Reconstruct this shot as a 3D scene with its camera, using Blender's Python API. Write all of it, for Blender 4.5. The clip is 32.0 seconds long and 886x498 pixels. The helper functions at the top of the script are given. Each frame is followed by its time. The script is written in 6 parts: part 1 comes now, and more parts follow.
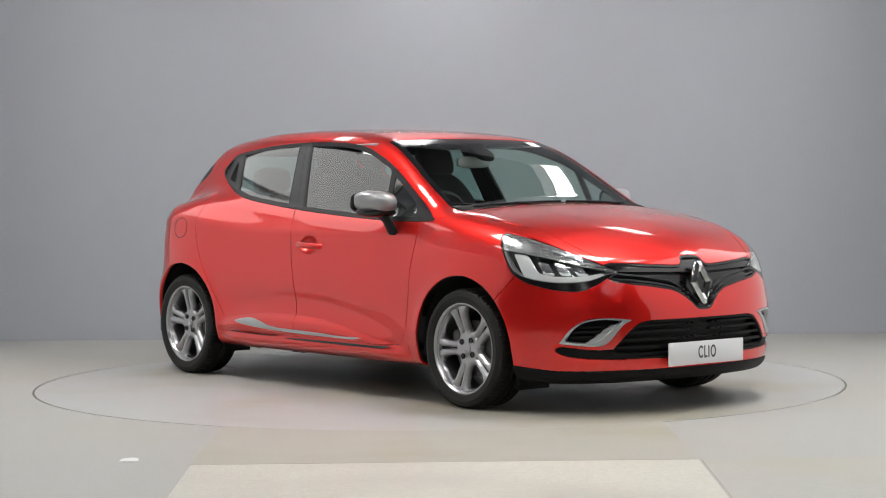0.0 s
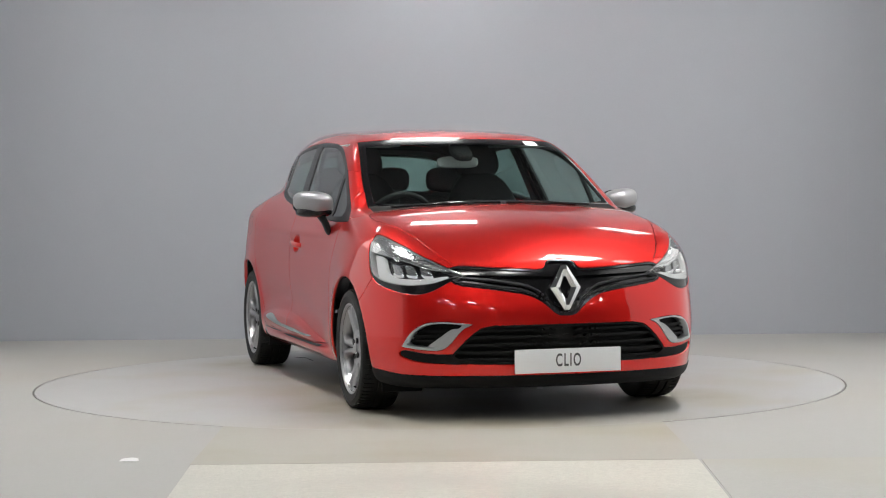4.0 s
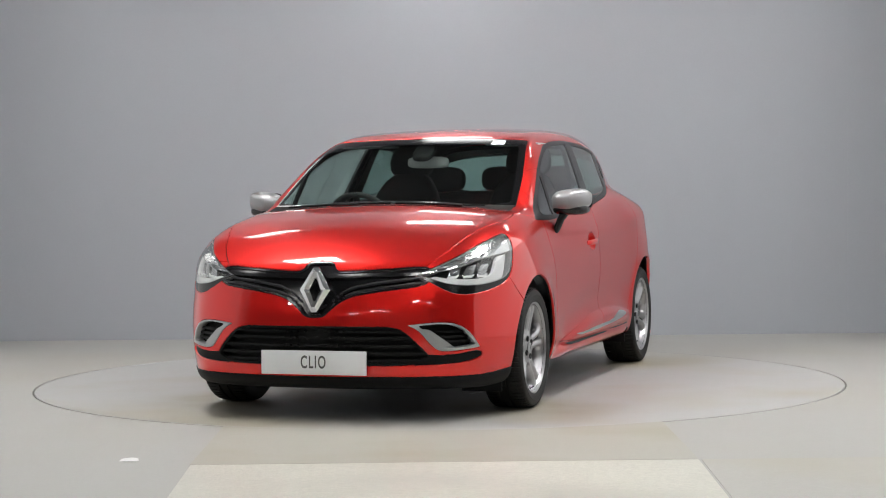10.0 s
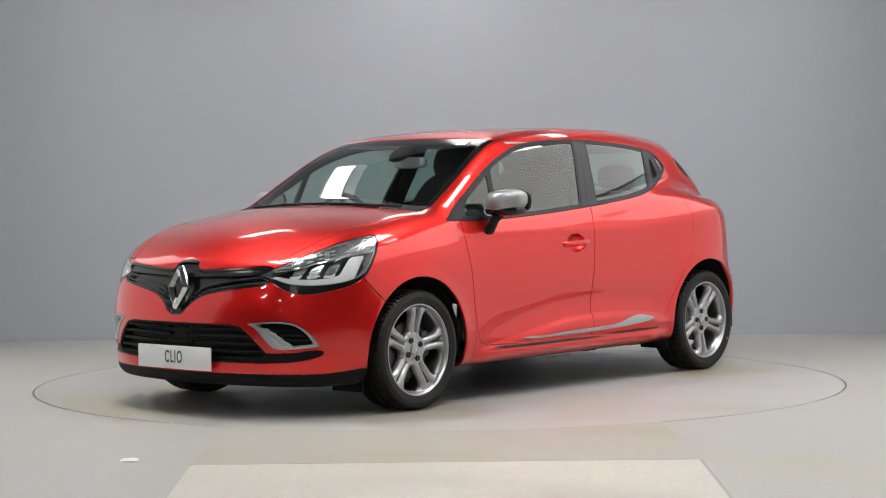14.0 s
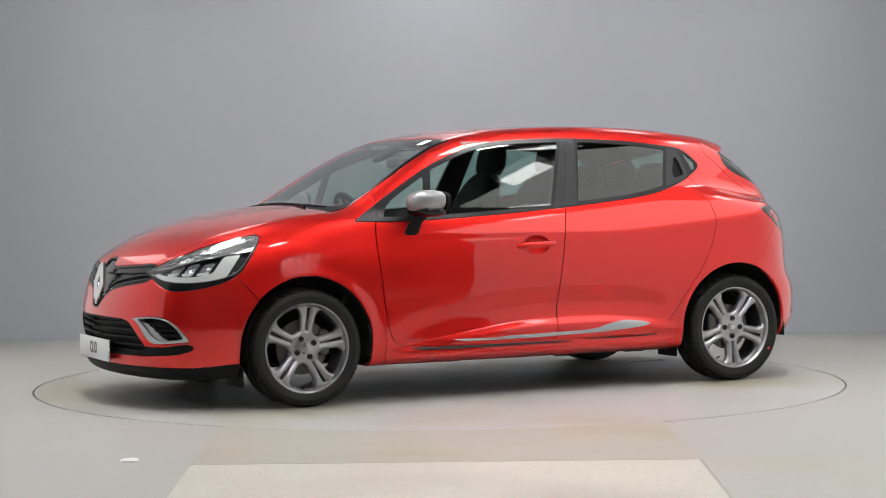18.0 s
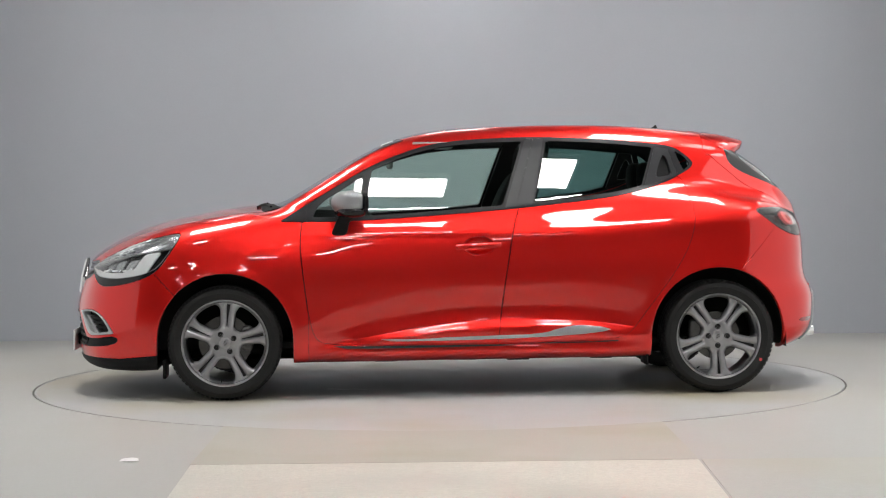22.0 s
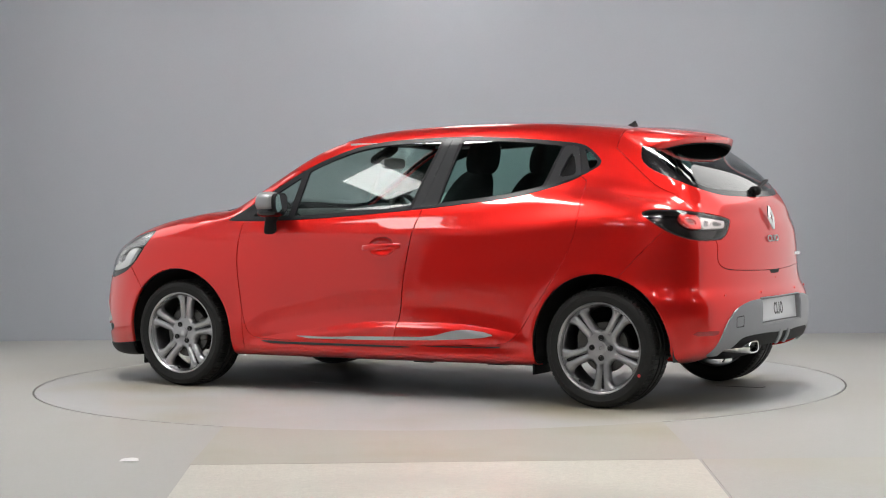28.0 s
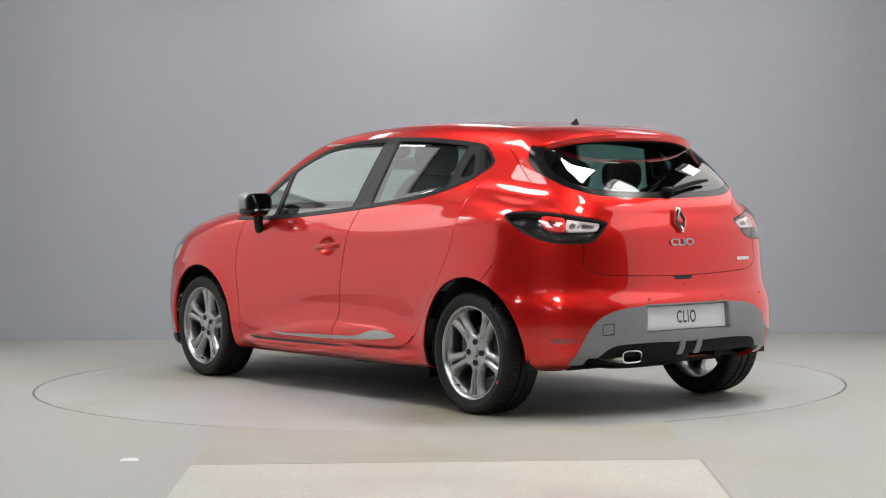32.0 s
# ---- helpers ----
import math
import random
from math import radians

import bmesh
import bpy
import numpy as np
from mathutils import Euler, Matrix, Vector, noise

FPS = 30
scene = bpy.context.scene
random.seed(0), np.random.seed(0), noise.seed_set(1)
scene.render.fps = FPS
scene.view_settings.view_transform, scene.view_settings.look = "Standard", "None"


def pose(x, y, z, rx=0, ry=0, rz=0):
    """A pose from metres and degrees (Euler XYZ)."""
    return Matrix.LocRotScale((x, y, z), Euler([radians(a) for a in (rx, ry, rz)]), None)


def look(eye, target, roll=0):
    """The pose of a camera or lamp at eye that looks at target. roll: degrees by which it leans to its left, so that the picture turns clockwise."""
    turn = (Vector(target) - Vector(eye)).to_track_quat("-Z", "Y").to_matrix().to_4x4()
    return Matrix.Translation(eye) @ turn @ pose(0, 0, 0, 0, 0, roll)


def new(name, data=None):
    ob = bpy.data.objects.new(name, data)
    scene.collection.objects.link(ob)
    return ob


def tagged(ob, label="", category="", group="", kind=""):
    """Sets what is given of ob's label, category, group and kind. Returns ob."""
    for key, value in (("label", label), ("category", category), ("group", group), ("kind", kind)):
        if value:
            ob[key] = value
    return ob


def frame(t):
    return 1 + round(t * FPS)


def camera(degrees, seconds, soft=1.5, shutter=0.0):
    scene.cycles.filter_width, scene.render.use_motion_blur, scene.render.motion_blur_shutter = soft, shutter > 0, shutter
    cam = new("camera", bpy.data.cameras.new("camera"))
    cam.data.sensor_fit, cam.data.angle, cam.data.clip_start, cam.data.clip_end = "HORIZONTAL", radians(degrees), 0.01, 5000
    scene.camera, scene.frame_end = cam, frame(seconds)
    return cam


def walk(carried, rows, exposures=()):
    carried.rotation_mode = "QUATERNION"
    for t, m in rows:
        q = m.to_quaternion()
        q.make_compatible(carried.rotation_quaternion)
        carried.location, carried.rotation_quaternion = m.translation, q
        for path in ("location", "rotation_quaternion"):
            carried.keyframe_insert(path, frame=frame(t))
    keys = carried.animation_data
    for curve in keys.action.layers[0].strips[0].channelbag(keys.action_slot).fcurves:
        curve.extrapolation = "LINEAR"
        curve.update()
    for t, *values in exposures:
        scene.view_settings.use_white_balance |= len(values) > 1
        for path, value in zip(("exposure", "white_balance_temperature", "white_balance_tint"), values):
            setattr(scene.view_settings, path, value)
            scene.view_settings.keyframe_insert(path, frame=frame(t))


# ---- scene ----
cam = camera(26.603, 32.0, 1.1)
EYE = Vector((0.0, -10.6301, 1.0653))
AIM = EYE + Vector((math.sin(radians(0.1387)) * math.cos(radians(-1.7094)), math.cos(radians(0.1387)) * math.cos(radians(-1.7094)), math.sin(radians(-1.7094))))
walk(cam, [(0.0, look(EYE, AIM, -0.534)), (32.0, look(EYE, AIM, -0.534))])

# ---------------------------------------------------------------- light of the hall
world = bpy.data.worlds.new("hall_air")
scene.world = world
world.use_nodes = True
wb = world.node_tree.nodes["Background"]
wb.inputs["Color"].default_value = (0.75, 0.78, 0.85, 1)
wb.inputs["Strength"].default_value = 0.02
scene.view_settings.exposure = 0.0
PANEL_GLOW = 44.0
SIDE_GLOW = 0.80

# ---------------------------------------------------------------- materials
def material(name, color, rough=0.5, metal=0.0, **more):
    m = bpy.data.materials.new(name)
    m.use_nodes = True
    b = m.node_tree.nodes["Principled BSDF"]
    b.inputs["Base Color"].default_value = (*color, 1)
    b.inputs["Roughness"].default_value = rough
    b.inputs["Metallic"].default_value = metal
    for key, value in more.items():
        b.inputs[key.replace("_", " ")].default_value = value
    return m


def nodes_of(m):
    t = m.node_tree
    return t.nodes, t.links, t.nodes["Principled BSDF"]


def mottled(m, scales, spread, bump=0.0, rough_spread=0.0, coord="Object"):
    """Grain at several scales: varies colour, roughness and relief of m. scales: sizes in 1/m."""
    n, l, b = nodes_of(m)
    tc = n.new("ShaderNodeTexCoord")
    base = tuple(b.inputs["Base Color"].default_value)
    total = None
    for k, s in enumerate(scales):
        tex = n.new("ShaderNodeTexNoise")
        tex.inputs["Scale"].default_value = s
        tex.inputs["Detail"].default_value = 5
        tex.inputs["Roughness"].default_value = 0.6
        l.new(tc.outputs[coord], tex.inputs["Vector"])
        if total is None:
            total = tex.outputs["Fac"]
        else:
            mx = n.new("ShaderNodeMix")
            mx.inputs["Factor"].default_value = 0.45
            l.new(total, mx.inputs["A"])
            l.new(tex.outputs["Fac"], mx.inputs["B"])
            total = mx.outputs["Result"]
    ramp_node = n.new("ShaderNodeValToRGB")
    ramp_node.color_ramp.elements[0].position, ramp_node.color_ramp.elements[1].position = 0.3, 0.7
    ramp_node.color_ramp.elements[0].color = tuple(c * (1 - spread) for c in base[:3]) + (1,)
    ramp_node.color_ramp.elements[1].color = tuple(min(1, c * (1 + spread)) for c in base[:3]) + (1,)
    l.new(total, ramp_node.inputs["Fac"])
    l.new(ramp_node.outputs["Color"], b.inputs["Base Color"])
    if rough_spread:
        r0 = b.inputs["Roughness"].default_value
        mr = n.new("ShaderNodeMapRange")
        mr.inputs["To Min"].default_value, mr.inputs["To Max"].default_value = max(0, r0 - rough_spread), min(1, r0 + rough_spread)
        l.new(total, mr.inputs["Value"])
        l.new(mr.outputs["Result"], b.inputs["Roughness"])
    if bump:
        bp = n.new("ShaderNodeBump")
        bp.inputs["Strength"].default_value = 0.5
        bp.inputs["Distance"].default_value = bump
        l.new(total, bp.inputs["Height"])
        l.new(bp.outputs["Normal"], b.inputs["Normal"])
    return m


def glowing(name, color, strength):
    m = bpy.data.materials.new(name)
    m.use_nodes = True
    n, l = m.node_tree.nodes, m.node_tree.links
    n.clear()
    e = n.new("ShaderNodeEmission")
    e.inputs["Color"].default_value = (*color, 1)
    e.inputs["Strength"].default_value = strength
    o = n.new("ShaderNodeOutputMaterial")
    l.new(e.outputs["Emission"], o.inputs["Surface"])
    return m


def stained(m, tint, scale, amount):
    """Lays soft patches of a second tint into m's colour."""
    nn, ll, bb = nodes_of(m)
    tc = nn.new("ShaderNodeTexCoord")
    tex = nn.new("ShaderNodeTexNoise")
    tex.inputs["Scale"].default_value = scale
    tex.inputs["Detail"].default_value = 3
    ll.new(tc.outputs["Object"], tex.inputs["Vector"])
    mr = nn.new("ShaderNodeMapRange")
    mr.inputs["From Min"].default_value, mr.inputs["From Max"].default_value = 0.48, 0.68
    mr.inputs["To Max"].default_value = amount
    ll.new(tex.outputs["Fac"], mr.inputs["Value"])
    mx = nn.new("ShaderNodeMix")
    mx.data_type = "RGBA"
    old = bb.inputs["Base Color"].links[0].from_socket
    ll.new(mr.outputs["Result"], mx.inputs["Factor"])
    ll.new(old, mx.inputs["A"])
    mx.inputs["B"].default_value = (*tint, 1)
    ll.new(mx.outputs["Result"], bb.inputs["Base Color"])
    return m


WALL = mottled(material("grey_wall_paint", (0.352, 0.373, 0.408), 0.6), (0.5, 6.0, 90), 0.03, 0.0004)
FLOOR_PAINT = stained(mottled(material("pale_floor_paint", (0.366, 0.365, 0.350), 0.48), (0.35, 3.0, 60), 0.08, 0.0004, 0.06), (0.355, 0.342, 0.305), 0.45, 0.8)
FLOOR_WARM = stained(mottled(material("warm_floor_paint", (0.372, 0.366, 0.325), 0.48), (0.6, 4.0, 70), 0.06, 0.0004, 0.06), (0.34, 0.318, 0.245), 1.1, 0.8)
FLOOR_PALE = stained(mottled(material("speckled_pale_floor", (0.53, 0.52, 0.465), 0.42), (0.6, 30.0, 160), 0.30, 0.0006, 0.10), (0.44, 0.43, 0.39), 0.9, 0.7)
FLOOR_SIDE = stained(mottled(material("worn_floor_paint", (0.392, 0.388, 0.365), 0.46), (0.5, 24.0, 140), 0.14, 0.0004, 0.06), (0.36, 0.345, 0.29), 0.8, 0.8)
DISC_PAINT = stained(mottled(material("turntable_paint", (0.385, 0.390, 0.388), 0.42), (0.5, 4.0, 70), 0.09, 0.0004, 0.06), (0.345, 0.32, 0.25), 0.7, 0.9)
GAP = material("dark_gap", (0.015, 0.015, 0.016), 0.8)
CEILING = mottled(material("ceiling_sheet", (0.12, 0.122, 0.128), 0.8), (0.6, 9.0), 0.15)
HALL = mottled(material("hall_dark_sheet", (0.17, 0.173, 0.18), 0.6), (0.4, 5.0), 0.2)
UNSEEN_FLOOR = mottled(material("dark_unseen_floor", (0.13, 0.13, 0.13), 0.6), (0.4, 5.0, 60), 0.2, 0.0005, 0.08)
LIGHT_PANEL = glowing("light_panel", (1.0, 0.985, 0.96), PANEL_GLOW)
MAIN_PANEL = glowing("large_soft_panel", (1.0, 0.985, 0.96), PANEL_GLOW * 0.86)
LIGHT_WALL = glowing("lit_diffuser_cloth", (1.0, 0.99, 0.97), SIDE_GLOW)
SIDE_LAMP = glowing("small_light_panel", (1.0, 0.99, 0.97), 9.0)
DIM_WALL = glowing("dimmer_diffuser_cloth", (1.0, 0.99, 0.97), SIDE_GLOW * 0.84)
BRIGHT_WALL = glowing("bright_diffuser_cloth", (1.0, 0.99, 0.97), 1.9)
WHITE_METAL = material("white_lamp_housing", (0.75, 0.75, 0.75), 0.4)

# car paint: red metallic base under a clear coat
PAINT = material("flame_red_metallic", (0.71, 0.0125, 0.0088), 0.37, 0.86)
nd, lk, bs = nodes_of(PAINT)
bs.inputs["Coat Weight"].default_value, bs.inputs["Coat Roughness"].default_value, bs.inputs["Coat IOR"].default_value = 1.0, 0.015, 1.55
BLACK_PLASTIC = mottled(material("black_plastic", (0.006, 0.006, 0.0065), 0.55, 0.0, Specular_IOR_Level=0.16), (30, 120), 0.15, 0.0, 0.05)
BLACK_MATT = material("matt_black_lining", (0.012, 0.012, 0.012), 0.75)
GLOSS_BLACK = material("gloss_black", (0.007, 0.007, 0.008), 0.16)
TRIM_BLACK = material("satin_black_trim", (0.014, 0.014, 0.016), 0.34, 0.0, Specular_IOR_Level=0.25)
PILLAR = material("satin_dark_pillar", (0.026, 0.027, 0.030), 0.32, 0.0, Specular_IOR_Level=0.3)
SATIN_SILVER = mottled(material("satin_silver", (0.42, 0.43, 0.44), 0.34, 0.7), (30, 300), 0.04, 0, 0.04)
SATIN_GREY = mottled(material("satin_grey_plastic", (0.23, 0.235, 0.25), 0.36, 0.25), (20, 250), 0.05, 0, 0.04)
CHROME = material("chrome", (0.80, 0.81, 0.82), 0.12, 1.0)
LAMP_CHROME = material("lamp_reflector_metal", (0.42, 0.43, 0.44), 0.24, 0.85)
RED_DARK = material("dark_red_lens", (0.30, 0.006, 0.008), 0.10, 0.0, Coat_Weight=1.0)
LAMP_DARK = material("dark_lamp_metal", (0.05, 0.052, 0.055), 0.22, 0.5)
LAMP_GREY = material("grey_lamp_plastic", (0.26, 0.265, 0.27), 0.3, 0.3)
GUIDE_WHITE = material("frosted_white_guide", (0.66, 0.68, 0.69), 0.22)
RED_LENS = material("red_lens", (0.86, 0.05, 0.045), 0.10, 0.0, Coat_Weight=1.0)
CLEAR_LENS = material("milky_clear_lens", (0.78, 0.76, 0.76), 0.10, 0.0, Coat_Weight=1.0)


def thin_glass(name, tint, sheen=0.06):
    """Thin pane: tinted see-through with a mirror sheen that grows towards the edge of sight."""
    m = bpy.data.materials.new(name)
    m.use_nodes = True
    nn, ll = m.node_tree.nodes, m.node_tree.links
    nn.clear()
    t = nn.new("ShaderNodeBsdfTransparent")
    t.inputs["Color"].default_value = (*tint, 1)
    g = nn.new("ShaderNodeBsdfGlossy")
    g.inputs["Roughness"].default_value = 0.0
    w = nn.new("ShaderNodeLayerWeight")
    w.inputs["Blend"].default_value = 0.5
    p = nn.new("ShaderNodeMath")
    p.operation = "POWER"
    p.inputs[1].default_value = 3.2
    f = nn.new("ShaderNodeMapRange")
    f.inputs["To Min"].default_value = sheen
    ll.new(w.outputs["Facing"], p.inputs[0])
    ll.new(p.outputs["Value"], f.inputs["Value"])
    x = nn.new("ShaderNodeMixShader")
    o = nn.new("ShaderNodeOutputMaterial")
    ll.new(f.outputs["Result"], x.inputs["Fac"])
    ll.new(t.outputs["BSDF"], x.inputs[1])
    ll.new(g.outputs["BSDF"], x.inputs[2])
    ll.new(x.outputs["Shader"], o.inputs["Surface"])
    return m


GLASS = thin_glass("green_tint_glass", (0.76, 0.89, 0.85), 0.078)
GLASS_DARK = thin_glass("dark_tint_glass", (0.38, 0.56, 0.53), 0.08)
LENS = thin_glass("lamp_lens", (0.95, 0.96, 0.96), 0.055)
LENS_SMOKE = thin_glass("smoked_lens", (0.95, 0.88, 0.88), 0.055)
RUBBER = mottled(material("tyre_rubber", (0.007, 0.007, 0.007), 0.60, 0.0, Specular_IOR_Level=0.35), (25, 300), 0.2, 0.0002, 0.08)
ALLOY = mottled(material("grey_alloy", (0.41, 0.41, 0.425), 0.35, 0.95), (40, 500), 0.03, 0, 0.03)
ALLOY_DARK = material("dark_slot", (0.008, 0.008, 0.009), 0.6)
STEEL = mottled(material("brake_steel", (0.10, 0.098, 0.095), 0.42, 0.9), (60, 500), 0.1, 0, 0.06)
FABRIC = mottled(material("charcoal_seat_fabric", (0.009, 0.009, 0.010), 0.85), (20, 70), 0.25, 0.0004)
DASH = mottled(material("charcoal_dash_plastic", (0.009, 0.009, 0.010), 0.55), (30, 90), 0.15)
PLATE_WHITE = material("white_plate", (0.74, 0.75, 0.77), 0.28)
PLATE_INK = material("dark_plate_letters", (0.07, 0.07, 0.075), 0.4)
RED_DOT = material("red_sticker", (0.7, 0.05, 0.06), 0.4)
STICKER = material("white_sticker", (0.75, 0.78, 0.78), 0.5)
MIRROR = material("mirror_glass", (0.9, 0.9, 0.9), 0.0, 1.0)
SATIN_GREY_CAP = mottled(material("satin_grey_mirror_cap", (0.34, 0.345, 0.355), 0.38, 0.55), (30, 300), 0.03, 0, 0.03)
LIGHT_TRIM = material("pale_grey_cabin_plastic", (0.42, 0.43, 0.43), 0.5)


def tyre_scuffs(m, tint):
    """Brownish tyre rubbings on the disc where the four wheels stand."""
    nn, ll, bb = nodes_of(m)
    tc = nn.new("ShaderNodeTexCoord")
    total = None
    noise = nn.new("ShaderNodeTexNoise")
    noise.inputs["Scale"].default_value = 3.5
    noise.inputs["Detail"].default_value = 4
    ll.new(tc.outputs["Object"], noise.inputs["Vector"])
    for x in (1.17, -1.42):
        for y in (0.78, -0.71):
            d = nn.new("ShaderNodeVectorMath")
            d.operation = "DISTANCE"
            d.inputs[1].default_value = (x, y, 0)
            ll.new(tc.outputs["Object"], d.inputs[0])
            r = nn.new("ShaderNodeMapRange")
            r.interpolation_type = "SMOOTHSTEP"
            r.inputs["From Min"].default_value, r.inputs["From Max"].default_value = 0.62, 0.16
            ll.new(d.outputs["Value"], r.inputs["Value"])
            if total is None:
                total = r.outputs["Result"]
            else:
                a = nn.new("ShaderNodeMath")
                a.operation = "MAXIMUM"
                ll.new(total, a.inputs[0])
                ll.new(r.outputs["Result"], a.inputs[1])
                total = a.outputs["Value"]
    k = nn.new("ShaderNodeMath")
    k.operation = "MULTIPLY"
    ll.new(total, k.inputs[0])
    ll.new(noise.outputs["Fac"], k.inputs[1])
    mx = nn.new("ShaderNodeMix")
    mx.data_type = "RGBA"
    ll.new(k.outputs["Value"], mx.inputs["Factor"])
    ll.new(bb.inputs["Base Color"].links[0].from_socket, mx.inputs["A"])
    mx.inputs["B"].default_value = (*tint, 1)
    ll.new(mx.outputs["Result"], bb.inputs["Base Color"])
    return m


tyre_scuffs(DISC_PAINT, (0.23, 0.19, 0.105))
DISC_EDGE = mottled(material("worn_edge_paint", (0.36, 0.36, 0.35), 0.4), (3, 40), 0.15)

# ---------------------------------------------------------------- helpers for parts
def mesh_of(name, verts, faces, mat=None, smooth=False):
    me = bpy.data.meshes.new(name)
    me.from_pydata([tuple(v) for v in verts], [], [tuple(f) for f in faces])
    if mat:
        me.materials.append(mat)
    if smooth:
        me.polygons.foreach_set("use_smooth", [True] * len(me.polygons))
    me.update()
    return me


def part(name, bm, mat, parent=None, label="", smooth=True, angle=35):
    """Links a bmesh as one mesh object under a thing or a part."""
    me = bpy.data.meshes.new(name)
    bm.normal_update()
    for f in bm.faces:
        f.smooth = smooth
    if smooth:
        for e in bm.edges:
            if len(e.link_faces) == 2 and e.calc_face_angle(0) > radians(angle):
                e.smooth = False
    bm.to_mesh(me)
    bm.free()
    me.materials.append(mat)
    ob = new(name, me)
    if parent:
        ob.parent = parent
    if label:
        tagged(ob, label)
    return ob


def box(bm, x0, x1, y0, y1, z0, z1, bevel=0.0, m=None):
    r = bmesh.ops.create_cube(bm, size=1)
    for v in r["verts"]:
        v.co = Vector(((x0 + x1) / 2 + v.co.x * (x1 - x0), (y0 + y1) / 2 + v.co.y * (y1 - y0), (z0 + z1) / 2 + v.co.z * (z1 - z0)))
    vs = r["verts"]
    if bevel:
        es = list({e for v in vs for e in v.link_edges})
        out = bmesh.ops.bevel(bm, geom=es, offset=bevel, segments=2, affect="EDGES", profile=0.5)
        vs = list({v for f in out["faces"] for v in f.verts} | {v for v in vs if v.is_valid})
    if m is not None:
        bmesh.ops.transform(bm, matrix=m, verts=vs)
    return bm


def empty(name):
    ob = new(name)
    ob.empty_display_size = 0.2
    return ob


# ---------------------------------------------------------------- the booth
TABLE_R = 2.2528
BACK_Y, SIDE_X, CORNER = 3.22, 4.5, 1.5


def ring_floor():
    """Floor sheet round the turntable pit, out to a square border."""
    n = 192
    bm = bmesh.new()
    a = [2 * math.pi * k / n for k in range(n)]
    r0 = TABLE_R + 0.011
    inner = [bm.verts.new((r0 * math.cos(t), r0 * math.sin(t), 0)) for t in a]
    low = [bm.verts.new((r0 * math.cos(t), r0 * math.sin(t), -0.05)) for t in a]
    outer = []
    for t in a:
        k = 16 / max(abs(math.cos(t)), abs(math.sin(t)))
        outer.append(bm.verts.new((k * math.cos(t), k * math.sin(t), 0)))
    for k in range(n):
        j = (k + 1) % n
        bm.faces.new((inner[k], outer[k], outer[j], inner[j]))
        bm.faces.new((low[k], inner[k], inner[j], low[j]))
    return bm


floor = tagged(part("floor", ring_floor(), FLOOR_PAINT, smooth=False), "pale grey painted studio floor, lightly scuffed", "floor", kind="structure")
pit = bmesh.new()
bmesh.ops.create_circle(pit, cap_ends=True, segments=96, radius=TABLE_R + 0.05, matrix=pose(0, 0, -0.045))
tagged(part("floor_pit", pit, GAP, smooth=False), "dark pit bottom under the turntable's rim gap", "floor", kind="structure")


def wall_run(points, z0, z1, thick, mat, name, label):
    """A wall of even thickness along a plan line; its face is on the line's left."""
    bm = bmesh.new()
    rows = []
    pts = [Vector(p) for p in points]
    for i, p in enumerate(pts):
        a, b2 = pts[max(0, i - 1)], pts[min(len(pts) - 1, i + 1)]
        d = (b2 - a).normalized()
        nrm = Vector((-d.y, d.x))
        q = p - nrm * thick
        rows.append([bm.verts.new((p.x, p.y, z0)), bm.verts.new((p.x, p.y, z1)), bm.verts.new((q.x, q.y, z1)), bm.verts.new((q.x, q.y, z0))])
    for r, s in zip(rows, rows[1:]):
        for k in range(4):
            bm.faces.new((r[k], r[(k + 1) % 4], s[(k + 1) % 4], s[k]))
    bm.faces.new(rows[0][::-1])
    bm.faces.new(rows[-1])
    bmesh.ops.recalc_face_normals(bm, faces=bm.faces)
    return tagged(part(name, bm, mat), label, "wall", kind="structure")


WALL_H, CEIL_Z = 4.4, 5.6
LEFT_END, RIGHT_END = -3.2, -2.6
cx = SIDE_X - CORNER
back = [(SIDE_X, RIGHT_END)]
for k in range(17):
    t = math.pi / 2 * k / 16
    back.append((cx + CORNER * math.cos(t), BACK_Y - CORNER + CORNER * math.sin(t)))
for k in range(17):
    t = math.pi / 2 + math.pi / 2 * k / 16
    back.append((-cx + CORNER * math.cos(t), BACK_Y - CORNER + CORNER * math.sin(t)))
back.append((-SIDE_X, LEFT_END))
wall_run(back, 0, WALL_H, 0.12, WALL, "wall_back", "plain grey painted studio backdrop wall with rounded corners")
wall_run([(13, 12), (-13, 12), (-13, -17), (13, -17), (13, 12)], 0, CEIL_Z, 0.15, HALL, "wall_hall", "dark sheet walls of the hall around the booth")
cb = bmesh.new()
box(cb, -13.2, 13.2, -17.2, 12.2, CEIL_Z, CEIL_Z + 0.1)
tagged(part("ceiling", cb, CEILING, smooth=False), "dark hall ceiling", "ceiling", kind="structure")
# panel joints of the backdrop
for x, z1 in ((-3.06, 2.70), (3.03, 2.70), (2.616, 0.72)):
    jb = bmesh.new()
    box(jb, x - 0.004, x + 0.004, BACK_Y - 0.003, BACK_Y + 0.02, 0.0, z1)
    tagged(part("wall_joint", jb, WALL, smooth=False), "fine vertical joint between backdrop panels", "wall", kind="structure")


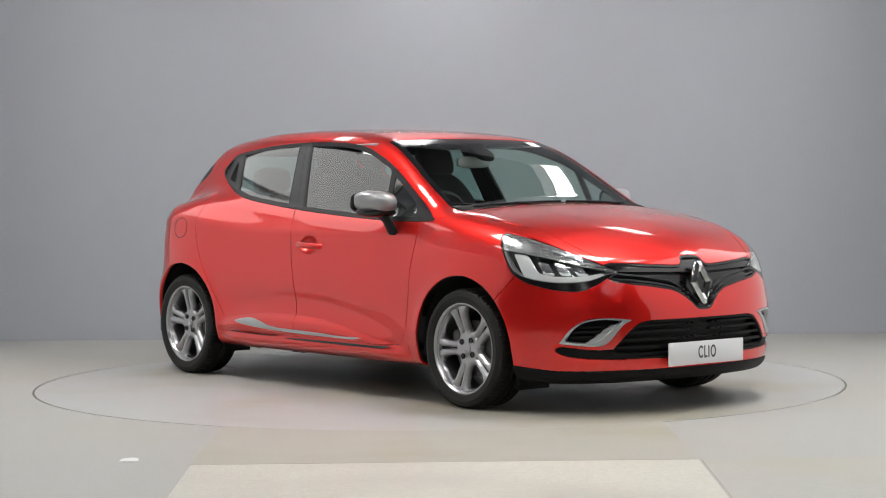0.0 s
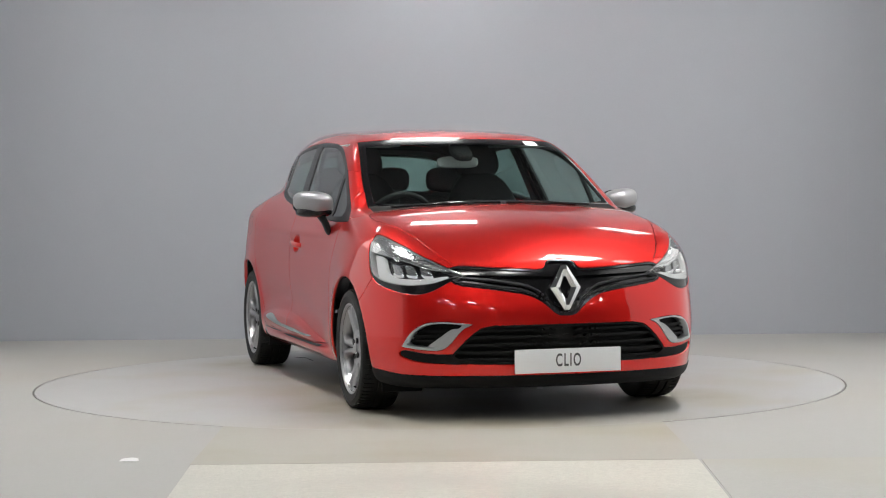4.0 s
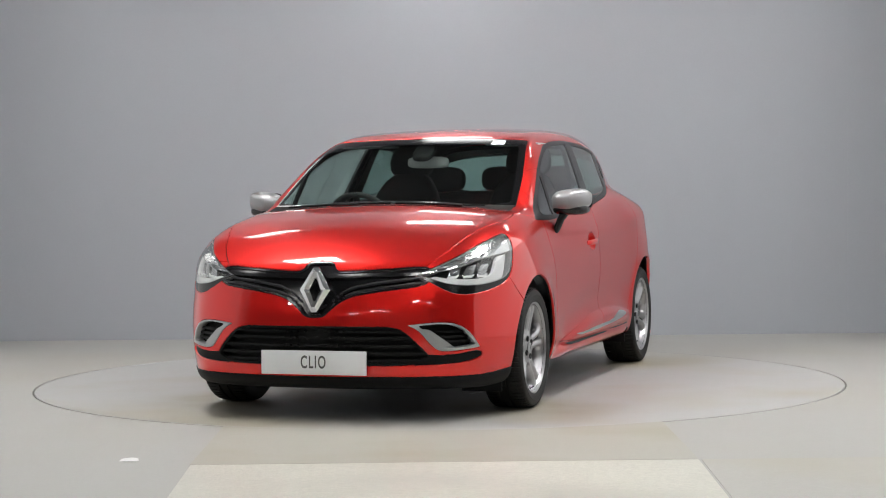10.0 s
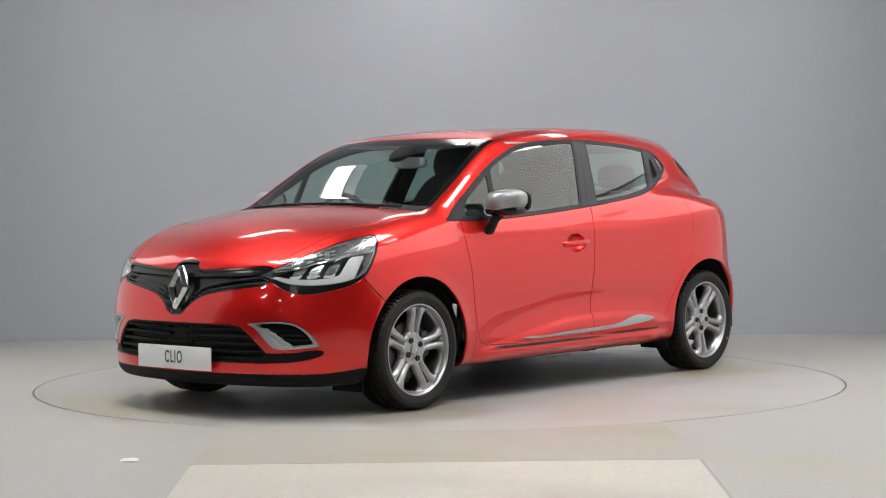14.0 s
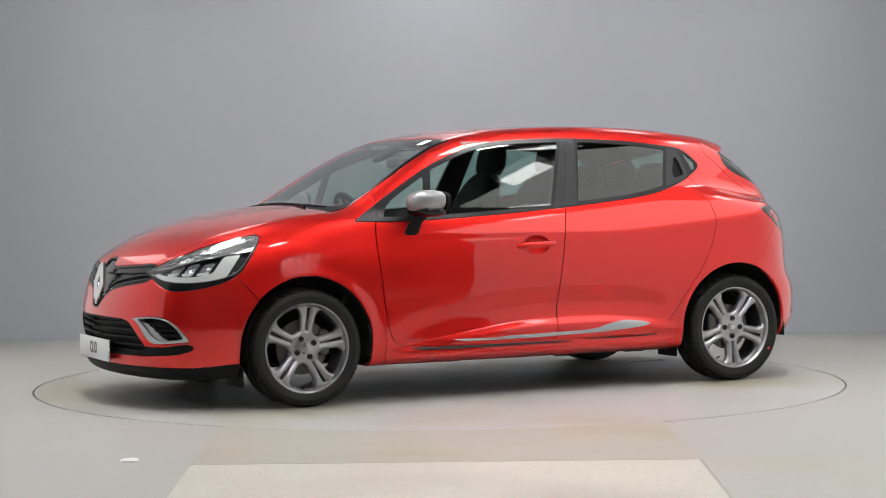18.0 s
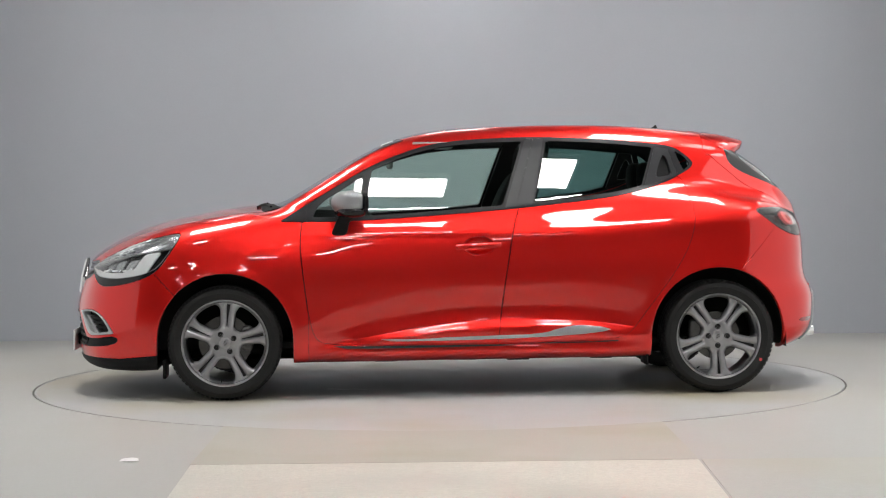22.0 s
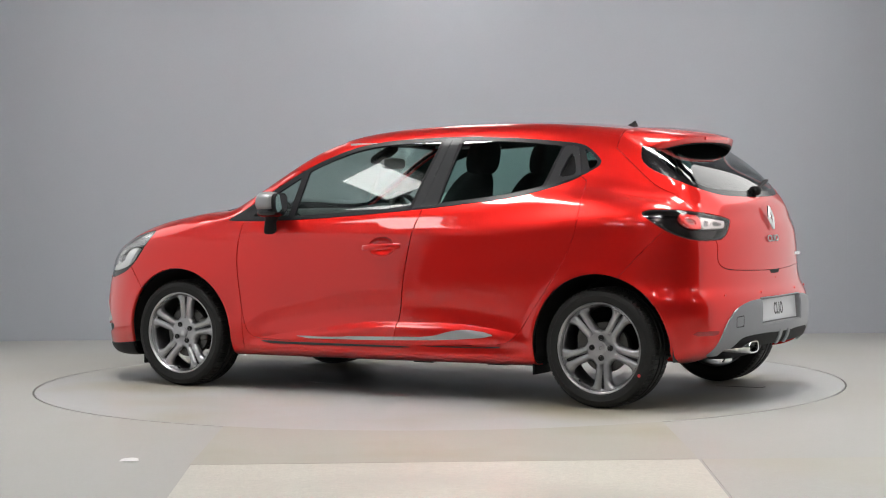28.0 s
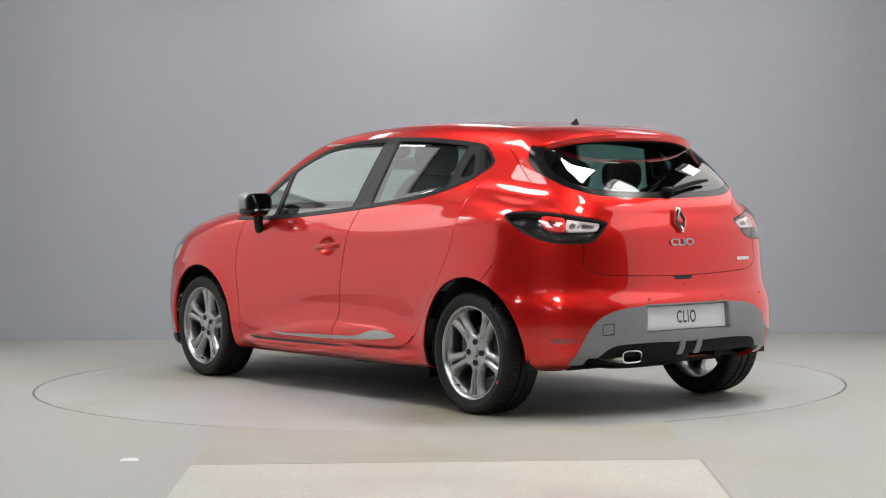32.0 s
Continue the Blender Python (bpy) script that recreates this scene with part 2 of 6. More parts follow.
def light_wall(x, y0, y1, z0, z1, cloth=LIGHT_WALL):
    """A tall lit diffuser standing before a side wall."""
    e = empty("softbox_wall")
    s = 1 if x > 0 else -1
    bm = bmesh.new()
    for z in (z0, z1):
        box(bm, x - 0.008, x + 0.04, y0 - 0.012, y1 + 0.012, z - 0.012, z + 0.012, 0.003)
    for y in (y0, y1):
        box(bm, x - 0.008, x + 0.04, y - 0.012, y + 0.012, z0 - 0.02, z1, 0.003)
    part("frame", bm, WHITE_METAL, e, smooth=False)
    bm = bmesh.new()
    vs = [bm.verts.new((x - s * 0.02, y, z)) for y, z in ((y0, z0), (y1, z0), (y1, z1), (y0, z1))]
    bm.faces.new(vs)
    part("diffuser", bm, cloth, e, smooth=False)
    # opaque back, added to stop the diffuser from lighting the wall behind
    bm = bmesh.new()
    box(bm, min(x + s * 0.05, x + s * 0.07), max(x + s * 0.05, x + s * 0.07), y0 - 0.012, y1 + 0.012, z0, z1)
    part("backing", bm, BLACK_MATT, e, "unseen black backing that blocks light towards the wall", smooth=False)
    return tagged(e, "tall white lit diffuser wall beside the turntable", "softbox", "side diffusers")


light_wall(-3.4, -2.5, 2.25, 0.02, 2.10, DIM_WALL)
light_wall(-3.4, 0.26, 2.25, 2.13, 3.40, BRIGHT_WALL)
light_wall(3.4, -3.1, 2.30, 0.02, 2.10)
light_wall(3.4, -3.1, 2.30, 2.13, 3.65, BRIGHT_WALL)


def ceiling_light(x, y, z, w, d, rz=0, glow=LIGHT_PANEL):
    e = empty("ceiling_light")
    e.matrix_world = pose(x, y, z, 0, 0, rz)
    bm = bmesh.new()
    for s in (-1, 1):
        box(bm, -w / 2 - 0.03, w / 2 + 0.03, s * (d / 2 + 0.015) - 0.015, s * (d / 2 + 0.015) + 0.015, -0.06, 0.04)
        box(bm, s * (w / 2 + 0.015) - 0.015, s * (w / 2 + 0.015) + 0.015, -d / 2, d / 2, -0.06, 0.04)
    box(bm, -w / 2 - 0.03, w / 2 + 0.03, -d / 2 - 0.03, d / 2 + 0.03, 0.04, 0.06)
    part("frame", bm, WHITE_METAL, e, smooth=False)
    bm = bmesh.new()
    box(bm, -w / 2, w / 2, -d / 2, d / 2, -0.05, -0.03)
    part("diffuser", bm, glow, e, smooth=False)
    return tagged(e, "white rectangular light panel under the booth ceiling", "lamp", "ceiling light panels")


for x, y, z, w, d, turn in ((-1.72, 1.9, 3.3, 0.66, 0.28, 40), (1.88, 1.98, 3.3, 0.66, 0.28, -40)):
    ceiling_light(x, y, z, w, d, turn, SIDE_LAMP)
for x in (-1.9, 1.9):
    ceiling_light(x, -0.8, 4.4, 1.0, 1.0, glow=MAIN_PANEL)
ceiling_light(0.02, 2.4, 3.23, 0.60, 0.74, glow=SIDE_LAMP)
for x, y, w, d in ((0.35, -6.3, 0.9, 0.3), (1.5, -4.0, 0.45, 0.8), (0.12, -4.45, 0.85, 0.55), (-2.2, -4.15, 0.5, 0.32)):
    ceiling_light(x, y, 4.5, w, d)

for x, y, w, d in ((-3.55, -1.75, 0.7, 0.6), (3.55, -1.9, 0.85, 0.5), (-3.6, 1.0, 0.7, 0.5), (3.3, 1.05, 0.5, 0.6), (2.65, -1.05, 0.4, 0.5)):
    ceiling_light(x, y, 3.6, w, d, glow=SIDE_LAMP)

# lamps of the hall behind the booth's open front
for x in (6.4, 7.2, 8.0):
    for y in (-7.4, -8.3, -9.2, -10.1, -11.0):
        ceiling_light(x, y, 5.45, 0.16, 0.2)
for x, y in ((-4.2, -13.5), (-3.4, -15.2), (-6.6, -14.5), (-7.5, -7.5), (-8.5, -9.5), (2.5, -14.0), (0.2, -12.0)):
    ceiling_light(x, y, 5.45, 0.9, 0.35)

# floor slabs before the turntable
def slab(points, mat, label):
    bm = bmesh.new()
    f = bm.faces.new([bm.verts.new((x, y, 0.0)) for x, y in points])
    if f.normal.z < 0:
        f.normal_flip()
    r = bmesh.ops.extrude_face_region(bm, geom=[f])
    bmesh.ops.translate(bm, verts=[v for v in r["geom"] if isinstance(v, bmesh.types.BMVert)], vec=(0, 0, 0.003))
    bmesh.ops.recalc_face_normals(bm, faces=bm.faces)
    return tagged(part("floor_slab", bm, mat, smooth=False), label, "floor", kind="structure")


arc = [((TABLE_R + 0.0125) * math.sin(t), -(TABLE_R + 0.0125) * math.cos(t)) for t in np.linspace(-0.455, 0.47, 24)]
slab(arc + [(1.024, -3.236), (-0.99, -3.262)], FLOOR_WARM, "warm grey painted floor slab with faint brown stains")
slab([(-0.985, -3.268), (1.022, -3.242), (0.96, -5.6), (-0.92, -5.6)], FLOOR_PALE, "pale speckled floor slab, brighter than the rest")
slab([(1.034, -3.242), (4.5, -3.20), (4.5, -5.6), (0.972, -5.6)], FLOOR_SIDE, "pale grey painted floor slab")
# out of view: dark floor added so that the bumper mirrors less brightness
slab([(-15.9, -5.6), (15.9, -5.6), (15.9, -15.9), (-15.9, -15.9)], UNSEEN_FLOOR, "unseen dark grey floor added before the booth for darker reflections")
bm = bmesh.new()
for k, (dx, dy, w, d, a) in enumerate(((0, 0, 0.030, 0.055, 0.2), (0.026, -0.03, 0.016, 0.035, 0.9), (-0.022, -0.035, 0.015, 0.03, -0.5))):
    block_pts = [bm.verts.new(Vector((-1.252 + dx, -3.10 + dy, 0.0)) + Vector((w * math.cos(q + a) * (1 + 0.3 * math.sin(3 * q)), d * math.sin(q + a), 0.0035 + 0.001 * k))) for q in np.linspace(0, 2 * math.pi, 15)[:-1]]
    bm.faces.new(block_pts)
bmesh.ops.recalc_face_normals(bm, faces=bm.faces)
tagged(part("floor_mark", bm, WHITE_METAL, smooth=False), "small white scrape mark on the floor", "floor mark", kind="structure")

# ---------------------------------------------------------------- turntable
turntable = empty("turntable")
tagged(turntable, "round pale grey painted turntable disc set flush in the floor", "turntable")
tb = bmesh.new()
bmesh.ops.create_cone(tb, cap_ends=True, segments=192, radius1=TABLE_R, radius2=TABLE_R, depth=0.038, matrix=pose(0, 0, -0.019))
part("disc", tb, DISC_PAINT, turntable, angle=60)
rb = bmesh.new()
rows = []
for r, z in ((TABLE_R - 0.014, 0.0), (TABLE_R - 0.012, 0.0012), (TABLE_R - 0.002, 0.0012), (TABLE_R + 0.0005, -0.002), (TABLE_R + 0.0005, -0.03)):
    rows.append([rb.verts.new((r * math.cos(2 * math.pi * k / 192), r * math.sin(2 * math.pi * k / 192), z)) for k in range(192)])
for a, b2 in zip(rows, rows[1:]):
    for k in range(192):
        rb.faces.new((a[k], b2[k], b2[(k + 1) % 192], a[(k + 1) % 192]))
bmesh.ops.recalc_face_normals(rb, faces=rb.faces)
part("edge_ring", rb, DISC_EDGE, turntable, "worn grey metal edge ring")
hb = bmesh.new()
box(hb, -1.78, -1.52, -0.402, -0.397, 0.0, 0.0012)
box(hb, -1.78, -1.774, -0.46, -0.40, 0.0, 0.0012)
part("hatch_seam", hb, GAP, turntable, "fine seam of a floor hatch", smooth=False)

for cx, cy, w, d, turn in ((0.53, 0.405, 0.085, 0.016, 8), (0.44, 0.43, 0.055, 0.012, 20), (0.61, 0.385, 0.05, 0.02, -5), (0.37, 0.44, 0.03, 0.009, 0)):
    fb = bmesh.new()
    top = []
    for k in range(14):
        q = 2 * math.pi * k / 14
        r = 0.5 + 0.12 * math.sin(3 * q + 9 * cx) + 0.06 * math.sin(5 * q)
        top.append(fb.verts.new(pose(cx, cy, 0.0015, 0, 0, turn) @ Vector((w * r * math.cos(q) * 1.6, d * r * math.sin(q) * 1.6, 0))))
    fb.faces.new(top)
    part("paint_fleck", fb, WHITE_METAL, turntable, "small white paint fleck", smooth=False)

# ---------------------------------------------------------------- car body surface
def curve1(knots, lo, hi, soft=0.05):
    """A smooth function through knots (x, value)."""
    xs = np.array([k[0] for k in knots], float)
    ys = np.array([k[1] for k in knots], float)
    o = np.argsort(xs)
    xs, ys = xs[o], ys[o]
    m = 1400
    g = np.linspace(lo, hi, m)
    # limited tangents
    h = np.diff(xs)
    sl = np.diff(ys) / h
    d = np.concatenate([[sl[0]], (sl[:-1] * h[1:] + sl[1:] * h[:-1]) / (h[1:] + h[:-1]), [sl[-1]]])
    lim = 2.2 * np.minimum(np.abs(sl[:-1]), np.abs(sl[1:]))
    d[1:-1] = np.where(sl[:-1] * sl[1:] <= 0, d[1:-1] * 0.2, np.clip(d[1:-1], -lim, lim))
    i = np.clip(np.searchsorted(xs, g) - 1, 0, len(xs) - 2)
    h = xs[i + 1] - xs[i]
    u = (g - xs[i]) / h
    inside = (2 * u**3 - 3 * u**2 + 1) * ys[i] + (u**3 - 2 * u**2 + u) * h * d[i] + (3 * u**2 - 2 * u**3) * ys[i + 1] + (u**3 - u**2) * h * d[i + 1]
    v = np.where(g < xs[0], ys[0] + d[0] * (g - xs[0]), np.where(g > xs[-1], ys[-1] + d[-1] * (g - xs[-1]), inside))
    n = max(1, int(soft / (hi - lo) * m))
    k = np.exp(-0.5 * (np.arange(-3 * n, 3 * n + 1) / n) ** 2)
    k /= k.sum()
    pad = 3 * n
    ve = np.concatenate([v[0] + (v[1] - v[0]) * np.arange(-pad, 0), v, v[-1] + (v[-1] - v[-2]) * np.arange(1, pad + 1)])
    v = np.convolve(ve, k, "valid")
    return lambda x: np.interp(x, g, v)


def smin(a, b, r):
    """Smooth minimum with blend radius r."""
    h = np.maximum(r - np.abs(a - b), 0) / r
    return np.minimum(a, b) - h * h * r * 0.25


def smax(a, b, r):
    return -smin(-a, -b, r)


def ramp(x, a, b):
    u = np.clip((x - a) / (b - a), 0, 1)
    return u * u * (3 - 2 * u)


# heights along the middle: bonnet and belt; glass and roof
LOWER_TOP = curve1([(2.3, 0.40), (2.14, 0.60), (2.092, 0.672), (2.043, 0.733), (1.977, 0.782), (1.88, 0.836), (1.75, 0.891), (1.62, 0.929), (1.49, 0.957),
                    (1.33, 0.985), (1.2, 1.004), (1.0, 1.012), (0.6, 1.010), (0.0, 1.036), (-0.5, 1.076), (-0.9, 1.12), (-1.2, 1.125), (-1.5, 1.08), (-1.9, 1.03)], -2.4, 2.4, 0.03)
CROWN = curve1([(2.1, 0.28), (1.95, 0.225), (1.8, 0.155), (1.5, 0.085), (1.0, 0.085), (0, 0.12), (-2, 0.12)], -2.4, 2.4, 0.1)
UPPER_TOP = curve1([(1.5, 0.70), (1.3, 0.835), (1.04, 1.000), (0.877, 1.096), (0.748, 1.174), (0.619, 1.252), (0.49, 1.320), (0.362, 1.371), (0.234, 1.402), (0.106, 1.419),
                    (-0.118, 1.434), (-0.436, 1.443), (-0.754, 1.439), (-1.071, 1.417), (-1.25, 1.398), (-1.42, 1.375), (-1.7, 1.33)], -2.4, 2.4, 0.03)
TAIL = curve1([(0.1, -1.78), (0.2, -1.868), (0.26, -1.915), (0.354, -1.938), (0.481, -1.941), (0.545, -1.926), (0.59, -1.902), (0.65, -1.890), (0.77, -1.884), (0.863, -1.872),
               (0.952, -1.848), (1.016, -1.812), (1.054, -1.780), (1.182, -1.655), (1.295, -1.500), (1.42, -1.315), (1.6, -1.03)], 0.0, 1.8, 0.012)
NOSE = curve1([(0.05, 2.02), (0.15, 2.085), (0.2, 2.114), (0.27, 2.128), (0.4, 2.140), (0.52, 2.130), (0.6, 2.115), (0.7, 2.09), (0.8, 2.06), (1.2, 1.9)], 0.0, 1.8, 0.02)
FLOOR = curve1([(2.3, 0.16), (1.7, 0.155), (1.5, 0.18), (0.9, 0.185), (-0.9, 0.195), (-1.5, 0.215), (-2.0, 0.225)], -2.4, 2.4, 0.05)
# half widths of the lower body at six heights
WIDTHS = [(0.18, [(2.2, 0.70), (1.9, 0.74), (1.6, 0.80), (1.0, 0.80), (0, 0.795), (-0.9, 0.805), (-1.5, 0.82), (-1.95, 0.72)]),
          (0.30, [(2.2, 0.72), (1.9, 0.77), (1.6, 0.843), (1.0, 0.848), (0, 0.846), (-0.9, 0.850), (-1.5, 0.845), (-1.95, 0.76)]),
          (0.48, [(2.2, 0.73), (1.9, 0.78), (1.6, 0.852), (1.25, 0.865), (0.8, 0.842), (0, 0.832), (-0.8, 0.842), (-1.3, 0.866), (-1.6, 0.852), (-1.95, 0.775)]),
          (0.66, [(2.2, 0.68), (1.9, 0.745), (1.6, 0.835), (1.25, 0.862), (0.8, 0.846), (0, 0.836), (-0.8, 0.848), (-1.3, 0.866), (-1.6, 0.838), (-1.95, 0.745)]),
          (0.82, [(2.2, 0.60), (1.9, 0.685), (1.6, 0.795), (1.25, 0.828), (0.8, 0.812), (0, 0.812), (-0.8, 0.824), (-1.3, 0.848), (-1.6, 0.826), (-1.95, 0.715)]),
          (0.96, [(2.2, 0.5), (1.9, 0.60), (1.6, 0.70), (1.25, 0.752), (0.8, 0.760), (0, 0.764), (-0.8, 0.780), (-1.3, 0.806), (-1.6, 0.792), (-1.95, 0.68)]),
          (1.15, [(2.2, 0.4), (1.6, 0.50), (1.25, 0.58), (0.8, 0.63), (0, 0.655), (-0.8, 0.672), (-1.3, 0.66), (-1.6, 0.61), (-1.95, 0.52)])]
WROWS = [(z, curve1(k, -2.4, 2.4, 0.10)) for z, k in WIDTHS]
UPPER_W = curve1([(1.2, 0.715), (1.0, 0.738), (0.5, 0.757), (0, 0.764), (-0.5, 0.761), (-1.0, 0.734), (-1.3, 0.690), (-1.6, 0.625), (-1.9, 0.55)], -2.4, 2.4, 0.06)
CREASE = curve1([(1.0, 0.25), (0.75, 0.29), (0.4, 0.345), (0.0, 0.395), (-0.4, 0.40), (-0.75, 0.37), (-1.0, 0.33)], -2.4, 2.4, 0.05)
SHOULDER = curve1([(1.0, 0.845), (0.3, 0.835), (-0.3, 0.845), (-0.8, 0.875), (-1.2, 0.915), (-1.6, 0.945), (-1.9, 0.95)], -2.4, 2.4, 0.08)
ZGRID = np.linspace(0.05, 1.35, 66)
XGRID = np.linspace(-2.4, 2.4, 241)


def width_table():
    rows = np.array([f(XGRID) for _, f in WROWS])
    zs = np.array([z for z, _ in WROWS])
    out = np.empty((len(XGRID), len(ZGRID)))
    for i in range(len(XGRID)):
        out[i] = curve1(list(zip(zs, rows[:, i])), 0.05, 1.35, 0.058)(ZGRID)
    return out


WTAB = width_table()


def lower_width(x, z):
    fx = np.clip((x - XGRID[0]) / (XGRID[1] - XGRID[0]), 0, len(XGRID) - 1.001)
    fz = np.clip((z - ZGRID[0]) / (ZGRID[1] - ZGRID[0]), 0, len(ZGRID) - 1.001)
    i, j = fx.astype(int), fz.astype(int)
    u, v = fx - i, fz - j
    # smooth bicubic-like blend
    def at(a, b):
        return WTAB[np.clip(a, 0, len(XGRID) - 1), np.clip(b, 0, len(ZGRID) - 1)]
    def cub(w):
        return [((-w + 2) * w - 1) * w / 2, ((3 * w - 5) * w * w + 2) / 2, ((-3 * w + 4) * w + 1) * w / 2, (w - 1) * w * w / 2]
    cu, cv = cub(u), cub(v)
    s = 0
    for a in range(4):
        for b in range(4):
            s = s + cu[a] * cv[b] * at(i + a - 1, j + b - 1)
    # proud lower band of the doors under the crease line, and lips round the arches
    door = ramp(x, -1.0, -0.7) * (1 - ramp(x, 0.65, 0.9))
    zc = CREASE(x)
    s = s + door * (0.016 * (1 - ramp(z, zc - 0.045, zc + 0.004)) - 0.010 * np.exp(-(((z - zc - 0.06) / 0.07) ** 2)))
    s = s + door * (0.012 * np.exp(-(((z - 0.235) / 0.028) ** 2)) - 0.006 * np.exp(-(((z - 0.283) / 0.018) ** 2)))
    # shoulder that rises from the front door to the tail lamp, with a hollow under it
    zr, hip = SHOULDER(x), ramp(x, 0.75, -1.2)
    s = s + (0.004 + 0.010 * hip) * (1 - ramp(x, 0.5, 1.0)) * np.exp(-(((z - zr) / 0.065) ** 2))
    for cx, ca in ((1.2945, 0.355), (-1.2945, 0.362)):
        rr = np.hypot(x - cx, np.maximum(z - 0.30, 0)) - ca
        s = s + 0.007 * np.exp(-((rr / 0.045) ** 2))
    return s


def body_field(p):
    """Negative inside the car's outer skin."""
    x, y, z = p[:, 0], np.abs(p[:, 1]), p[:, 2]
    side = y - lower_width(x, z)
    top = z - (LOWER_TOP(x) - CROWN(x) * y * y)
    nose = x - (NOSE(z) - 0.30 * y**2 - 0.55 * y**6)
    tail = TAIL(z) + 0.20 * y**2 + 0.42 * y**6 - x
    base = FLOOR(x) - z
    rt = 0.05 + 0.045 * ramp(x, 0.8, 1.4)
    low = smax(side * 0.96, top * 0.95, rt)
    low = smax(low, nose, 0.13 - 0.07 * ramp(z, 0.55, 0.75))
    low = smax(low, base, 0.05)
    gw = UPPER_W(x) - 0.345 * (z - 0.95) - 0.13 * np.maximum(z - 0.95, 0) ** 2
    gside = (y - gw) * 0.93
    screen = ramp(x, 0.1, 0.6)
    slope = 0.9 - 0.12 * screen
    gtop = (z - (UPPER_TOP(x) - (0.055 - 0.02 * screen) * y * y - (0.10 - 0.04 * screen) * y**4)) * slope
    up = smax(gside, gtop, 0.10 - 0.035 * screen)
    up = smax(up, 0.86 - z, 0.02)
    both = smin(low, up, 0.035 + 0.035 * (1 - ramp(x, -1.3, -0.6)))
    return smax(both, tail * (1 - 0.2 * ramp(z, 0.95, 1.1)), 0.16 - 0.09 * ramp(z, 0.95, 1.1))


def body_normal(p):
    e = 0.002
    n = np.stack([body_field(p + np.eye(3)[k] * e) - body_field(p - np.eye(3)[k] * e) for k in range(3)], -1)
    return n / np.maximum(np.linalg.norm(n, axis=1, keepdims=True), 1e-9)


def body_half(nf=80, nm=190, nv=230):
    """Half of the skin (y >= 0) as points and triangles: rays from a line inside the car."""
    x1, x0, z0 = 1.42, -1.30, 0.62
    us = []
    for k in range(nf):
        a = math.pi / 2 * (1 - k / nf)
        us.append((x1, math.sin(a)))
    for k in range(nm + 1):
        us.append((x1 + (x0 - x1) * k / nm, 0.0))
    for k in range(1, nf + 1):
        us.append((x0, -math.sin(math.pi / 2 * k / nf)))
    us = np.array(us)
    us[0, 1], us[-1, 1] = 0.999996, -0.999996
    v = np.linspace(0, math.pi, nv + 1)
    s = us[:, 1][:, None]
    c = np.sqrt(1 - s * s)
    d = np.stack([s + 0 * v, c * np.sin(v), -c * np.cos(v)], -1).reshape(-1, 3)
    o = np.stack([us[:, 0][:, None] + 0 * v, 0 * s + 0 * v, z0 + 0 * s + 0 * v], -1).reshape(-1, 3)
    lo, hi = np.full(len(d), 0.1), np.full(len(d), 1.6)
    for _ in range(26):
        m = (lo + hi) / 2
        out = body_field(o + d * m[:, None]) > 0
        hi, lo = np.where(out, m, hi), np.where(out, lo, m)
    p = o + d * hi[:, None]
    p[:: nv + 1, 1] = 0
    p[nv :: nv + 1, 1] = 0
    i = np.arange((len(us) - 1) * (nv + 1)).reshape(-1, nv + 1)[:, :-1].ravel()
    q = np.stack([i, i + 1, i + nv + 2, i + nv + 1], -1)
    tri = np.concatenate([q[:, [0, 2, 1]], q[:, [0, 3, 2]]])
    return p, tri

# ---------------------------------------------------------------- cutting panels out of the skin
AXIS_X, AXIS_Y = 0.126, -0.0342


def chaikin(pts, rounds=2, closed=True):
    """Rounds a polygon's corners; a doubled point stays nearly sharp."""
    p = np.array(pts, float)
    for _ in range(rounds):
        q = np.roll(p, -1, 0) if closed else p[1:]
        a = p if closed else p[:-1]
        r = np.empty((2 * len(a), 2))
        r[0::2], r[1::2] = a * 0.75 + q * 0.25, a * 0.25 + q * 0.75
        p = r if closed else np.concatenate([p[:1], r, p[-1:]])
    return p


def poly_field(u, v, pts, rounds=2):
    """Signed distance to a closed outline, negative inside."""
    p = chaikin(pts, rounds)
    q = np.roll(p, -1, 0)
    d = np.full(len(u), 1e9)
    inside = np.zeros(len(u), bool)
    for (ax, ay), (bx, by) in zip(p, q):
        ex, ey = bx - ax, by - ay
        ll = ex * ex + ey * ey
        if ll < 1e-14:
            continue
        w = np.clip(((u - ax) * ex + (v - ay) * ey) / ll, 0, 1)
        d = np.minimum(d, np.hypot(u - ax - w * ex, v - ay - w * ey))
        if by != ay:
            hit = ((ay > v) != (by > v)) & (u < (bx - ax) * (v - ay) / (by - ay) + ax)
            inside ^= hit
    return np.where(inside, -d, d)


